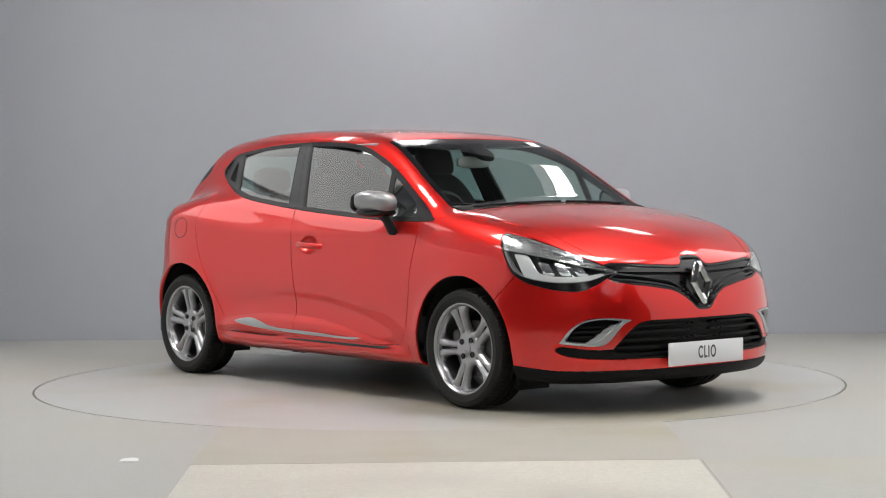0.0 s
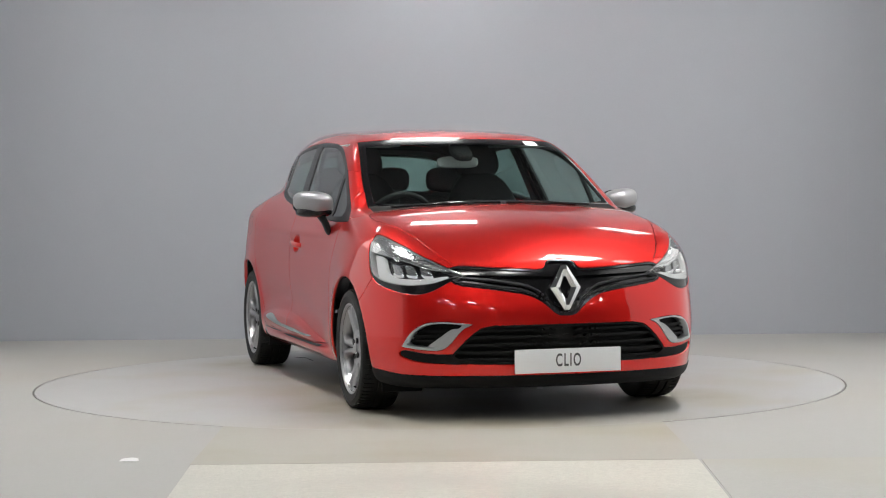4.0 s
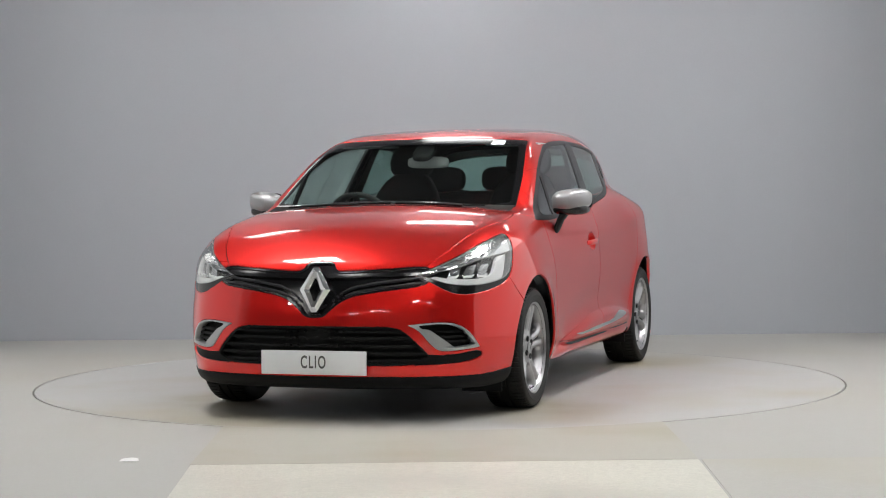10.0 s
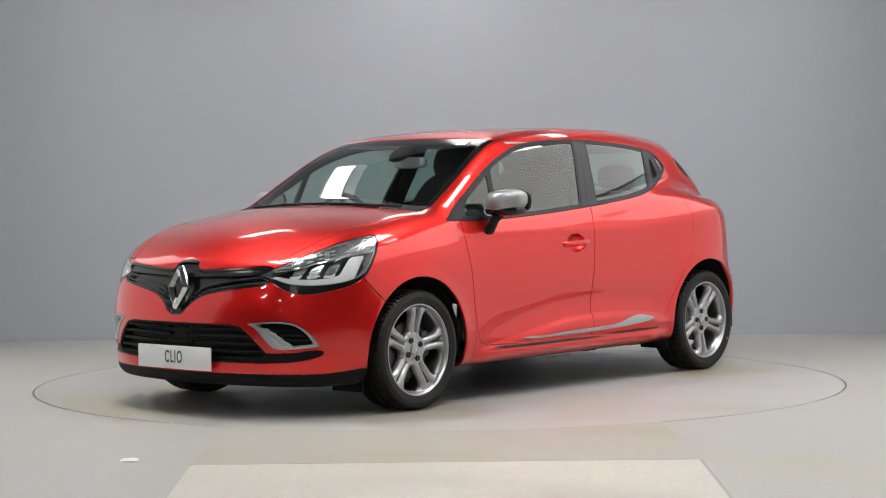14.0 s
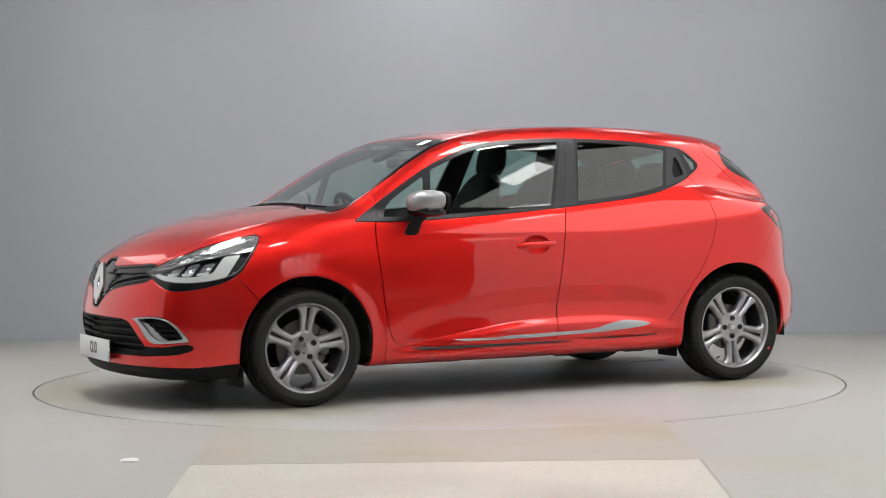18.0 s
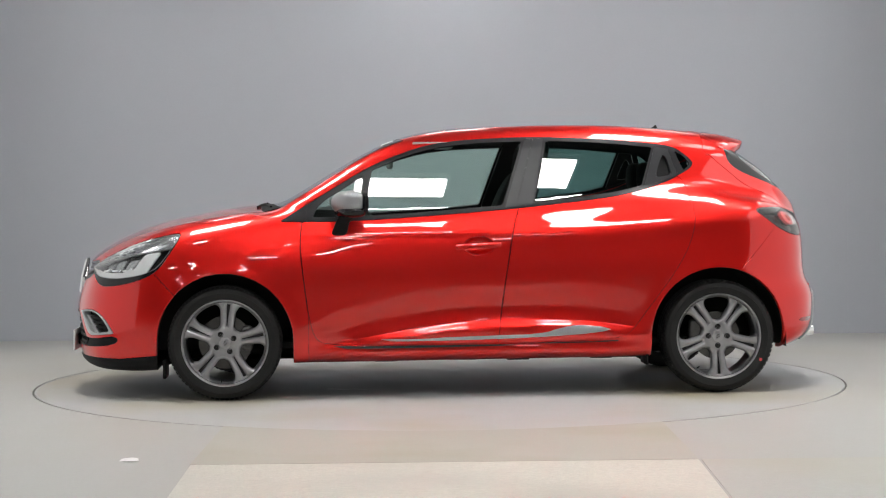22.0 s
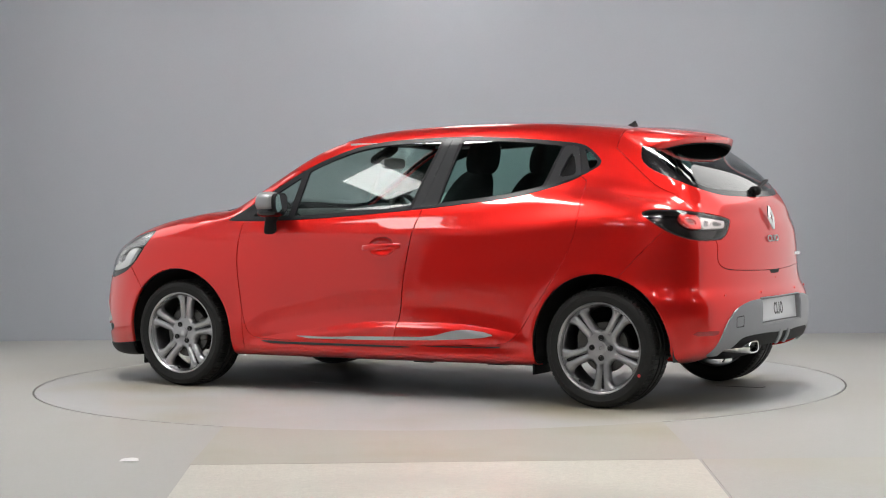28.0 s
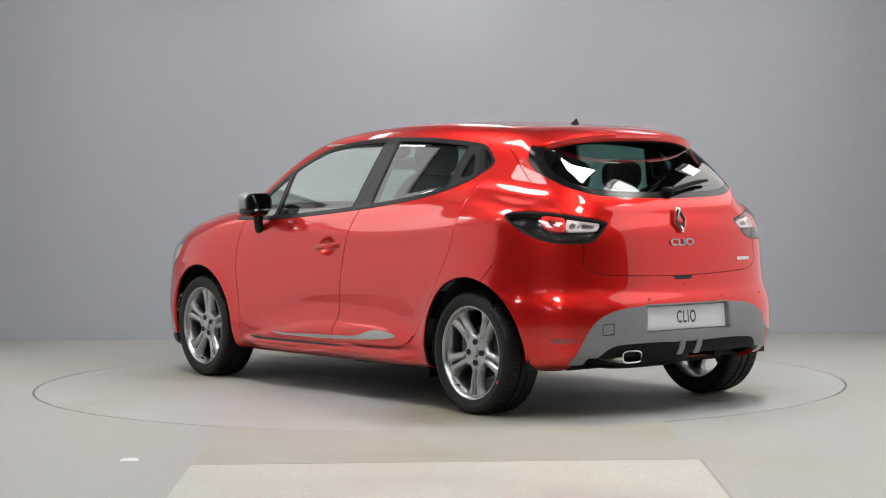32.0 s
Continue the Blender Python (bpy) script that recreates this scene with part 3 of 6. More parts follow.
def cut(m, g):
    """Splits a triangle mesh (points, triangles) where g changes sign: the part with g < 0 and the rest."""
    V, F = m
    g = np.where(np.abs(g) < 2e-5, np.where(g < 0, -2e-5, 2e-5), g)
    s = g < 0
    k = s[F].sum(1)
    ins, outs = [F[k == 3]], [F[k == 0]]
    extra, keys = [], {}
    mixed = F[(k == 1) | (k == 2)]
    if len(mixed):
        lone = np.where(s[mixed].sum(1) == 1, np.argmax(s[mixed], 1), np.argmin(s[mixed], 1))
        r = np.arange(len(mixed))
        a, b, c = mixed[r, lone], mixed[r, (lone + 1) % 3], mixed[r, (lone + 2) % 3]
        e = np.concatenate([np.sort(np.stack([a, b], -1), 1), np.sort(np.stack([a, c], -1), 1)])
        uniq, inv = np.unique(e, axis=0, return_inverse=True)
        inv = inv.ravel()
        w = g[uniq[:, 0]] / (g[uniq[:, 0]] - g[uniq[:, 1]])
        NV = V[uniq[:, 0]] * (1 - w[:, None]) + V[uniq[:, 1]] * w[:, None]
        ab, ac = len(V) + inv[: len(a)], len(V) + inv[len(a) :]
        tip = np.stack([a, ab, ac], -1)
        quad = np.concatenate([np.stack([ab, b, c], -1), np.stack([ab, c, ac], -1)])
        t = s[a]
        ins += [tip[t], quad[np.concatenate([~t, ~t])]]
        outs += [tip[~t], quad[np.concatenate([t, t])]]
        V = np.concatenate([V, NV])
    res = []
    for parts in (ins, outs):
        f = np.concatenate(parts)
        used, idx = np.unique(f, return_inverse=True)
        res.append((V[used], idx.reshape(-1, 3)))
    return res


def border(F):
    e = np.concatenate([F[:, [0, 1]], F[:, [1, 2]], F[:, [2, 0]]])
    key = np.sort(e, 1)
    _, idx, cnt = np.unique(key, axis=0, return_index=True, return_counts=True)
    return e[idx[cnt == 1]]


def islands(m):
    """The connected pieces of a triangle mesh."""
    V, F = m
    lab = np.arange(len(V))
    while True:
        low = lab[F].min(1)
        nxt = lab.copy()
        for k in range(3):
            np.minimum.at(nxt, F[:, k], low)
        nxt = nxt[nxt]
        if (nxt == lab).all():
            break
        lab = nxt
    out = []
    for v in np.unique(lab[F[:, 0]]):
        f = F[lab[F[:, 0]] == v]
        used, idx = np.unique(f, return_inverse=True)
        if len(f) > 6:
            out.append((V[used], idx.reshape(-1, 3)))
    return out


def whole(m):
    """A half piece together with its mirror image, joined along the middle."""
    V, F = m
    mid = np.abs(V[:, 1]) < 1e-5
    twin = np.where(mid, np.arange(len(V)), len(V) + np.cumsum(~mid) - 1)
    return np.concatenate([V, V[~mid] * [1, -1, 1]]), np.concatenate([F, twin[F[:, ::-1]]])


def shell(name, m, mat, parent, offset=0.0, thick=0.012, both=False, flip=False, label="", rim=0.0015):
    """Links a piece of skin, moved out by offset, with a folded edge of that thickness. both: with its mirror image; flip: the mirror image alone."""
    V, F = m
    n = body_normal(V)
    top = V + n * offset
    Vs, Ns, Fs = [top], [n], [F]
    base = len(V)
    if thick:
        e = border(F)
        if both:
            e = e[(np.abs(V[e[:, 0], 1]) > 1e-4) | (np.abs(V[e[:, 1], 1]) > 1e-4)]
        a, b = e[:, 0], e[:, 1]
        d = top[b] - top[a]
        lat = np.cross(d, n[a])
        lat /= np.maximum(np.linalg.norm(lat, axis=1, keepdims=True), 1e-9)
        k = len(e)
        ring = [top[a], top[b], top[a] - n[a] * rim + lat * rim * 0.6, top[b] - n[b] * rim + lat * rim * 0.6, top[a] - n[a] * thick, top[b] - n[b] * thick]
        Vs += ring
        mid_a, mid_b = n[a] * 0.5 + lat * 0.85, n[b] * 0.5 + lat * 0.85
        Ns += [n[a], n[b], mid_a, mid_b, lat, lat]
        i = base + np.arange(k)
        for r in (0, 2):
            Fs += [np.stack([i + r * k, i + (r + 2) * k, i + (r + 1) * k], -1), np.stack([i + (r + 1) * k, i + (r + 2) * k, i + (r + 3) * k], -1)]
    V, N, F = np.concatenate(Vs), np.concatenate(Ns), np.concatenate(Fs)
    if flip:
        V, N, F = V * [1, -1, 1], N * [1, -1, 1], F[:, ::-1]
    elif both:
        mid = np.abs(V[:, 1]) < 1e-5
        twin = np.where(mid, np.arange(len(V)), len(V) + np.cumsum(~mid) - 1)
        F = np.concatenate([F, twin[F[:, ::-1]]])
        V, N = np.concatenate([V, V[~mid] * [1, -1, 1]]), np.concatenate([N, N[~mid] * [1, -1, 1]])
    me = bpy.data.meshes.new(name)
    me.from_pydata(V.tolist(), [], F.tolist())
    me.polygons.foreach_set("use_smooth", [True] * len(F))
    me.materials.append(mat)
    N = N / np.maximum(np.linalg.norm(N, axis=1, keepdims=True), 1e-9)
    me.normals_split_custom_set_from_vertices(N.tolist())
    me.update()
    ob = new(name, me)
    ob.parent = parent
    if parent is car:
        ob.location = (-AXIS_X, -AXIS_Y, 0)
    if label:
        tagged(ob, label)
    return ob


def pair(name, m, mat, parent=None, **kw):
    """The same piece on both sides of the car."""
    l = shell(name, m, mat, parent or car, **kw)
    r = shell(name, m, mat, parent or car, flip=True, **kw)
    return l, r


def side(m):
    return m[0][:, 0], m[0][:, 2]


def front(m):
    return m[0][:, 1], m[0][:, 2]


def inside(m, proj, pts, grow=0.0, rounds=2, where=None):
    """g for an outline in a projection, limited to where(V) > 0."""
    u, v = proj(m)
    g = poly_field(u, v, pts, rounds) - grow
    if where is not None:
        g = np.maximum(g, -where(m[0]))
    return g


def corner_front(m):
    return m[0][:, 1] - m[0][:, 0], m[0][:, 2]


def corner_rear(m):
    return m[0][:, 1] + m[0][:, 0], m[0][:, 2]


ahead = lambda V: V[:, 0] - 0.1
nose_part = lambda V: V[:, 0] - 1.2
behind = lambda V: -1.15 - V[:, 0]
on_screen = lambda V: np.minimum(np.minimum(V[:, 0] - 0.12, V[:, 2] - 0.975), 1.125 - 0.12 * V[:, 1] ** 2 - V[:, 0])

car = empty("car")
tagged(car, "glossy metallic red five-door hatchback with dark grey alloy wheels", "car")
skin = body_half()
GAPW = 0.0033

# ---- outlines, in metres in the car's own space
DLO = [(1.003, 0.926), (1.003, 0.926), (0.857, 0.922), (0.618, 0.926), (0.321, 0.941), (0.025, 0.962), (-0.272, 0.986), (-0.568, 1.016), (-0.806, 1.046), (-0.986, 1.093), (-1.108, 1.142),
       (-1.222, 1.205), (-1.173, 1.256), (-1.105, 1.307), (-0.995, 1.322), (-0.726, 1.348), (-0.456, 1.360), (-0.275, 1.362), (0.026, 1.350), (0.207, 1.327), (0.327, 1.292), (0.512, 1.221),
       (0.695, 1.114), (0.879, 1.003)]
GLASS_FRONT = [(0.565, 0.950), (0.565, 0.950), (0.321, 0.963), (0.025, 0.984), (-0.165, 0.999), (-0.165, 0.999), (-0.280, 1.338), (-0.280, 1.338), (0.026, 1.328), (0.207, 1.303), (0.327, 1.268), (0.470, 1.212), (0.520, 1.188), (0.520, 1.188)]
GLASS_VENT = [(0.835, 0.946), (0.835, 0.946), (0.605, 0.948), (0.605, 0.948), (0.565, 1.158), (0.565, 1.158), (0.695, 1.082), (0.80, 1.016)]
GLASS_REAR = [(-0.335, 1.014), (-0.335, 1.014), (-0.568, 1.038), (-0.78, 1.066), (-0.915, 1.098), (-0.915, 1.098), (-0.985, 1.300), (-0.985, 1.300), (-0.726, 1.327), (-0.456, 1.338), (-0.412, 1.338), (-0.412, 1.338)]
GLASS_QUARTER = [(-1.150, 1.178), (-1.150, 1.178), (-1.195, 1.207), (-1.160, 1.250), (-1.105, 1.288), (-1.105, 1.288)]
SCREEN = [(0.0, 1.366), (0.20, 1.366), (0.40, 1.362), (0.555, 1.350), (0.555, 1.350), (0.590, 1.28), (0.618, 1.20), (0.643, 1.10), (0.667, 0.99), (0.667, 0.99), (0.40, 0.96), (-0.3, 0.96), (-0.3, 1.366)]
REAR_GLASS = [(0.0, 1.375), (0.34, 1.365), (0.49, 1.318), (0.548, 1.275), (0.578, 1.174), (0.551, 1.092), (0.442, 1.050), (0.294, 1.037), (0.0, 1.033), (-0.3, 1.033), (-0.3, 1.375)]
HEADLAMP = [(-1.550, 0.684), (-1.550, 0.684), (-1.455, 0.713), (-1.249, 0.770), (-1.042, 0.827), (-0.833, 0.866), (-0.757, 0.873), (-0.740, 0.825), (-0.765, 0.760), (-0.815, 0.682), (-0.910, 0.633), (-1.119, 0.598), (-1.30, 0.592), (-1.40, 0.622), (-1.47, 0.655)]
LAMP_GLASS = [(-1.545, 0.685), (-1.545, 0.685), (-1.455, 0.712), (-1.249, 0.769), (-1.042, 0.826), (-0.833, 0.865), (-0.759, 0.871), (-0.750, 0.825), (-0.775, 0.760), (-0.825, 0.690), (-0.915, 0.655), (-1.119, 0.632), (-1.35, 0.640), (-1.45, 0.668)]
TAIL_LAMP = [(-0.700, 0.955), (-0.735, 0.974), (-0.82, 0.978), (-0.95, 0.978), (-1.14, 0.962), (-1.40, 0.926), (-1.395, 0.905), (-1.34, 0.845), (-1.28, 0.824), (-1.10, 0.822), (-0.98, 0.836), (-0.84, 0.876), (-0.755, 0.922)]
GRILLE = [(-0.2, 0.752), (0.035, 0.752), (0.066, 0.744), (0.080, 0.714), (0.107, 0.704), (0.2, 0.709), (0.304, 0.715), (0.41, 0.723), (0.50, 0.728), (0.55, 0.70), (0.55, 0.70), (0.53, 0.66), (0.50, 0.638), (0.449, 0.629), (0.305, 0.612), (0.175, 0.590),
          (0.111, 0.555), (0.07, 0.518), (0.048, 0.497), (0.02, 0.490), (-0.2, 0.490)]
LOW_GRILLE = [(-0.2, 0.452), (0.31, 0.450), (0.38, 0.447), (0.43, 0.425), (0.49, 0.365), (0.533, 0.315), (0.533, 0.300), (0.47, 0.270), (0.31, 0.268), (-0.2, 0.268)]
STRIP = [(0.50, 0.318), (0.50, 0.318), (0.637, 0.314), (0.735, 0.337), (0.742, 0.302), (0.68, 0.279), (0.571, 0.271), (0.45, 0.268), (0.45, 0.268)]
FOG = [(0.440, 0.456), (0.440, 0.456), (0.57, 0.470), (0.652, 0.460), (0.698, 0.42), (0.722, 0.37), (0.730, 0.347), (0.730, 0.347), (0.637, 0.334), (0.575, 0.335), (0.545, 0.36), (0.490, 0.435)]
FOG_HOLE = [(0.484, 0.4525), (0.484, 0.4525), (0.57, 0.462), (0.650, 0.453), (0.692, 0.414), (0.716, 0.358), (0.716, 0.358), (0.640, 0.346), (0.600, 0.350), (0.525, 0.425)]
FOG_PLATE = [(0.49, 0.436), (0.49, 0.436), (0.532, 0.436), (0.532, 0.436), (0.560, 0.418), (0.652, 0.340), (0.652, 0.340), (0.56, 0.340), (0.56, 0.340)]
BONNET = [(2.2, -0.3), (2.2, 0.47), (2.0, 0.485), (1.948, 0.513), (1.853, 0.571), (1.697, 0.624), (1.502, 0.682), (1.359, 0.713), (1.22, 0.712), (1.12, 0.69), (1.07, 0.62), (1.12, 0.3), (1.145, 0.0), (1.145, -0.3)]
DOOR_FRONT = [(0.866, 1.2), (0.866, 1.014), (0.895, 0.902), (0.902, 0.784), (0.883, 0.606), (0.856, 0.399), (0.823, 0.300), (0.739, 0.279), (0.3, 0.279), (-0.124, 0.282), (-0.124, 0.282), (-0.143, 0.421), (-0.168, 0.598), (-0.193, 0.745), (-0.218, 0.892), (-0.25, 0.985), (-0.30, 1.2)]
DOOR_REAR = [(-0.30, 1.2), (-0.25, 0.985), (-0.218, 0.892), (-0.193, 0.745), (-0.168, 0.598), (-0.143, 0.421), (-0.124, 0.282), (-0.124, 0.282), (-0.5, 0.288), (-0.77, 0.296), (-0.841, 0.338), (-0.915, 0.443), (-1.049, 0.619), (-1.138, 0.766), (-1.178, 0.898), (-1.170, 1.001), (-1.128, 1.2)]
DECO = [(0.70, 0.298), (0.264, 0.314), (-0.119, 0.322), (-0.36, 0.328), (-0.45, 0.356), (-0.56, 0.367), (-0.66, 0.356), (-0.728, 0.348), (-0.706, 0.336), (-0.501, 0.317), (-0.119, 0.304), (0.264, 0.300)]
TAILGATE = [(-0.3, 1.5), (0.52, 1.5), (0.545, 1.33), (0.565, 1.29), (0.592, 1.15), (0.602, 1.05), (0.607, 0.97), (0.592, 0.86), (0.552, 0.80), (0.572, 0.73), (0.53, 0.680), (0.37, 0.668), (0.0, 0.658), (-0.3, 0.658)]
INSERT = [(-0.3, 0.526), (0.314, 0.526), (0.42, 0.515), (0.50, 0.492), (0.556, 0.452), (0.605, 0.371), (0.637, 0.262), (0.637, 0.262), (0.555, 0.258), (0.50, 0.31), (0.46, 0.346), (0.30, 0.352), (0.17, 0.352), (0.11, 0.348), (-0.3, 0.348)]

# wheel arches
ARCH = ((1.2945, 0.352), (-1.2945, 0.358))
for ax, ar in ARCH:
    V = skin[0]
    g = np.maximum(np.hypot(V[:, 0] - ax, np.maximum(V[:, 2] - 0.305, 0) * 1.0) - ar, 0.5 - np.abs(V[:, 1]))
    arch_piece, skin = cut(skin, g)
full_skin = skin

# side glazing band
dlo, skin = cut(skin, inside(skin, side, DLO, where=lambda V: np.abs(V[:, 1]) - 0.3))
screen, skin = cut(skin, inside(skin, front, SCREEN, where=on_screen))
tail_lamp, skin = cut(skin, inside(skin, corner_rear, TAIL_LAMP, where=lambda V: np.minimum(-1.3 - V[:, 0], V[:, 1] - 0.3)))
rear_glass, skin = cut(skin, inside(skin, front, REAR_GLASS, where=behind))
headlamp, skin = cut(skin, inside(skin, corner_front, HEADLAMP, where=lambda V: np.minimum(V[:, 0] - 1.3, V[:, 1] - 0.42)))
grille, skin = cut(skin, inside(skin, front, GRILLE, where=nose_part))
low_grille, skin = cut(skin, inside(skin, front, LOW_GRILLE, where=nose_part))
strip, skin = cut(skin, inside(skin, front, STRIP, where=nose_part))
fog, skin = cut(skin, inside(skin, front, FOG, where=nose_part))
V = skin[0]
_, liner = cut(skin, inside(skin, front, [(-0.3, 0.55), (0.29, 0.55), (0.29, 0.37), (-0.3, 0.37)], rounds=0, where=behind))
NOTCH = [(-0.3, 0.664), (0.066, 0.664), (0.056, 0.646), (0.046, 0.642), (-0.3, 0.644)]

# painted panels
V = skin[0]
splitter, skin = cut(skin, np.maximum(V[:, 2] - (0.214 + 0.03 * np.maximum(1.85 - V[:, 0], 0) / 0.3), 1.3 - V[:, 0]))
bonnet, skin = cut(skin, np.maximum(inside(skin, lambda m: (m[0][:, 0], m[0][:, 1]), BONNET, rounds=3), 0.66 - skin[0][:, 2]))
V = skin[0]
seam = V[:, 0] - (1.555 + 0.92 * (V[:, 2] - 0.55))
bumper, skin = cut(skin, np.maximum(np.maximum(-seam, 1.3 - V[:, 0]), V[:, 2] - 0.745))
V = skin[0]
under, skin = cut(skin, np.maximum(V[:, 2] - 0.21, V[:, 1] - 0.74))
door_f, skin = cut(skin, inside(skin, side, DOOR_FRONT, where=lambda V: V[:, 1] - 0.4))
door_r, skin = cut(skin, inside(skin, side, DOOR_REAR, where=lambda V: V[:, 1] - 0.4))
tailgate, skin = cut(skin, inside(skin, front, TAILGATE, where=lambda V: np.minimum(-1.27 - V[:, 0], V[:, 2] - 0.6)))
V = skin[0]
rear_seam = (V[:, 0] + 1.62) * 0.74 + (V[:, 2] - 0.88) * 0.67
rbump, skin = cut(skin, np.maximum(np.maximum(rear_seam, V[:, 0] + 1.3), V[:, 2] - 0.9))
V = skin[0]
fender, skin = cut(skin, np.maximum(np.maximum(0.86 - V[:, 0], V[:, 2] - 0.935 - 0.12 * (V[:, 0] - 0.95)), 0.3 - V[:, 1]))
low = skin[0][:, 2]
roof, skin = cut(skin, np.maximum(1.30 - skin[0][:, 2], skin[0][:, 1] - (0.515 + 0.0 * low)))


def eroded(m, width=GAPW):
    """m with its border drawn in by width, along the skin."""
    V, F = m
    e = border(F)
    e = e[(np.abs(V[e[:, 0], 1]) > 1e-4) | (np.abs(V[e[:, 1], 1]) > 1e-4)]
    n = body_normal(V)
    move = np.zeros_like(V)
    d = V[e[:, 1]] - V[e[:, 0]]
    for k in (0, 1):
        lat = np.cross(d, n[e[:, k]])
        np.add.at(move, e[:, k], lat)
    ln = np.linalg.norm(move, axis=1, keepdims=True)
    move = np.where(ln > 1e-12, -move / np.maximum(ln, 1e-12) * width, 0)
    return V + move, F


shell("bonnet", eroded(bonnet, 0.004), PAINT, car, both=True, rim=0.003, label="red clear-coated bonnet")
shell("front_bumper", eroded(bumper), PAINT, car, both=True, thick=0.02, rim=0.004)
shell("front_splitter", eroded(splitter, 0.001), BLACK_PLASTIC, car, both=True, offset=0.004, thick=0.02, label="matt black plastic lower lip")
shell("roof", eroded(roof, 0.0012), PAINT, car, both=True, thick=0.007)
shell("underbody", under, BLACK_MATT, car, both=True, thick=0)
pair("front_fender", eroded(fender), PAINT)
CUP_A, CUP_B, CUP_X, CUP_Z = 0.082, 0.050, -0.032, 0.788
cup_g = lambda m: (np.hypot((m[0][:, 0] - CUP_X) / CUP_A, (m[0][:, 2] - CUP_Z) / CUP_B) - 1) * CUP_B
_, door_open = cut(door_f, cup_g(door_f))
doors_front = pair("front_door", eroded(door_open, 0.0033), PAINT)
doors_rear = pair("rear_door", eroded(door_r), PAINT)
for host, m in ((doors_front, door_f), (doors_rear, door_r)):
    d, _ = cut(eroded(m), eroded(m)[0][:, 2] - CREASE(eroded(m)[0][:, 0]) + 0.004)
    for k, flip in enumerate((False, True)):
        shell("lower_door_panel", d, PAINT, host[k], flip=flip, offset=0.007, thick=0.007, rim=0.003)
pair("body_side", eroded(skin, 0.001), PAINT, thick=0.007)
tail_door = shell("tailgate", eroded(tailgate), PAINT, car, both=True)
# black inner shell behind the gaps, lined roof and pillars
valance = lambda m: np.maximum(np.maximum(m[0][:, 2] - 0.292, np.abs(m[0][:, 1]) - 0.565), m[0][:, 0] + 1.62)
_, liner = cut(liner, valance(liner))
_, liner = cut(liner, cup_g(liner) - 0.003)
_, rbump = cut(rbump, valance(rbump))
shell("inner_shell", liner, BLACK_MATT, car, both=True, offset=-0.019, thick=0)

# glazing
screen_in, screen_frit = cut(screen, inside(screen, front, SCREEN, grow=-0.032, where=lambda V: np.minimum(on_screen(V) - 0.015, V[:, 2] - 0.985)))
windscreen = shell("windscreen", screen_in, GLASS, car, both=True, thick=0, offset=-0.002, label="clear green-tinted windscreen")
windscreen.visible_shadow = False
shell("windscreen_border", screen_frit, GLOSS_BLACK, windscreen, both=True, thick=0, offset=-0.002)
rg_in, rg_frit = cut(rear_glass, inside(rear_glass, front, REAR_GLASS, grow=-0.03, where=lambda V: np.minimum(behind(V), 1.312 - V[:, 2])))
rear_window = shell("rear_window", rg_in, GLASS_DARK, tail_door, both=True, thick=0, offset=-0.004, label="dark tinted heated rear window")
rear_window.visible_shadow = False
shell("rear_window_border", rg_frit, GLOSS_BLACK, rear_window, both=True, thick=0, offset=-0.003)
rest = dlo
panes = []
for nm, outline, mat in (("front_window", GLASS_FRONT, GLASS), ("vent_window", GLASS_VENT, GLASS), ("rear_side_window", GLASS_REAR, GLASS_DARK), ("quarter_window", GLASS_QUARTER, GLASS_DARK)):
    pane, rest = cut(rest, inside(rest, side, outline))
    panes.append((nm, pane, mat))
pillar_b, rest = cut(rest, inside(rest, side, [(-0.177, 0.985), (-0.177, 0.985), (-0.302, 1.352), (-0.302, 1.352), (-0.398, 1.352), (-0.398, 1.352), (-0.325, 1.000), (-0.325, 1.000)]))
pillar_c, rest = cut(rest, inside(rest, side, [(-0.930, 1.092), (-0.930, 1.092), (-1.000, 1.305), (-1.000, 1.305), (-1.072, 1.295), (-1.072, 1.295), (-1.118, 1.152), (-1.118, 1.152), (-1.03, 1.118)]))
split_f = lambda m: m[0][:, 0] + 0.29 + 0.30 * (m[0][:, 2] - 1.17)
trim_f, trim_r = cut(rest, -split_f(rest))
sail, trim_f = cut(trim_f, 0.868 - trim_f[0][:, 0])
for (nm, pane, mat) in panes:
    for k, flip in enumerate((False, True)):
        host = doors_front[k] if nm in ("front_window", "vent_window") else doors_rear[k] if nm == "rear_side_window" else car
        w = shell(nm, pane, mat, host, offset=-0.004, thick=0, flip=flip)
        w.visible_shadow = False
for k, flip in enumerate((False, True)):
    shell("window_frame", eroded(trim_f, 0.001), TRIM_BLACK, doors_front[k], flip=flip, thick=0.014)
    shell("window_frame", eroded(trim_r, 0.001), TRIM_BLACK, doors_rear[k], flip=flip, thick=0.014)
    shell("sail_panel", eroded(sail, 0.001), TRIM_BLACK, car, flip=flip, thick=0.014)
pb1, pb2 = cut(pillar_b, -split_f(pillar_b))
for k, flip in enumerate((False, True)):
    shell("pillar_cover", eroded(pb1, 0.0015), PILLAR, doors_front[k], flip=flip, thick=0.014, offset=0.001)
    shell("pillar_cover", eroded(pb2, 0.0015), PILLAR, doors_rear[k], flip=flip, thick=0.014, offset=0.001)
handle_hole, pc = cut(pillar_c, inside(pillar_c, side, [(-1.005, 1.140), (-0.995, 1.150), (-1.035, 1.258), (-1.055, 1.258), (-1.085, 1.165), (-1.07, 1.150)]))
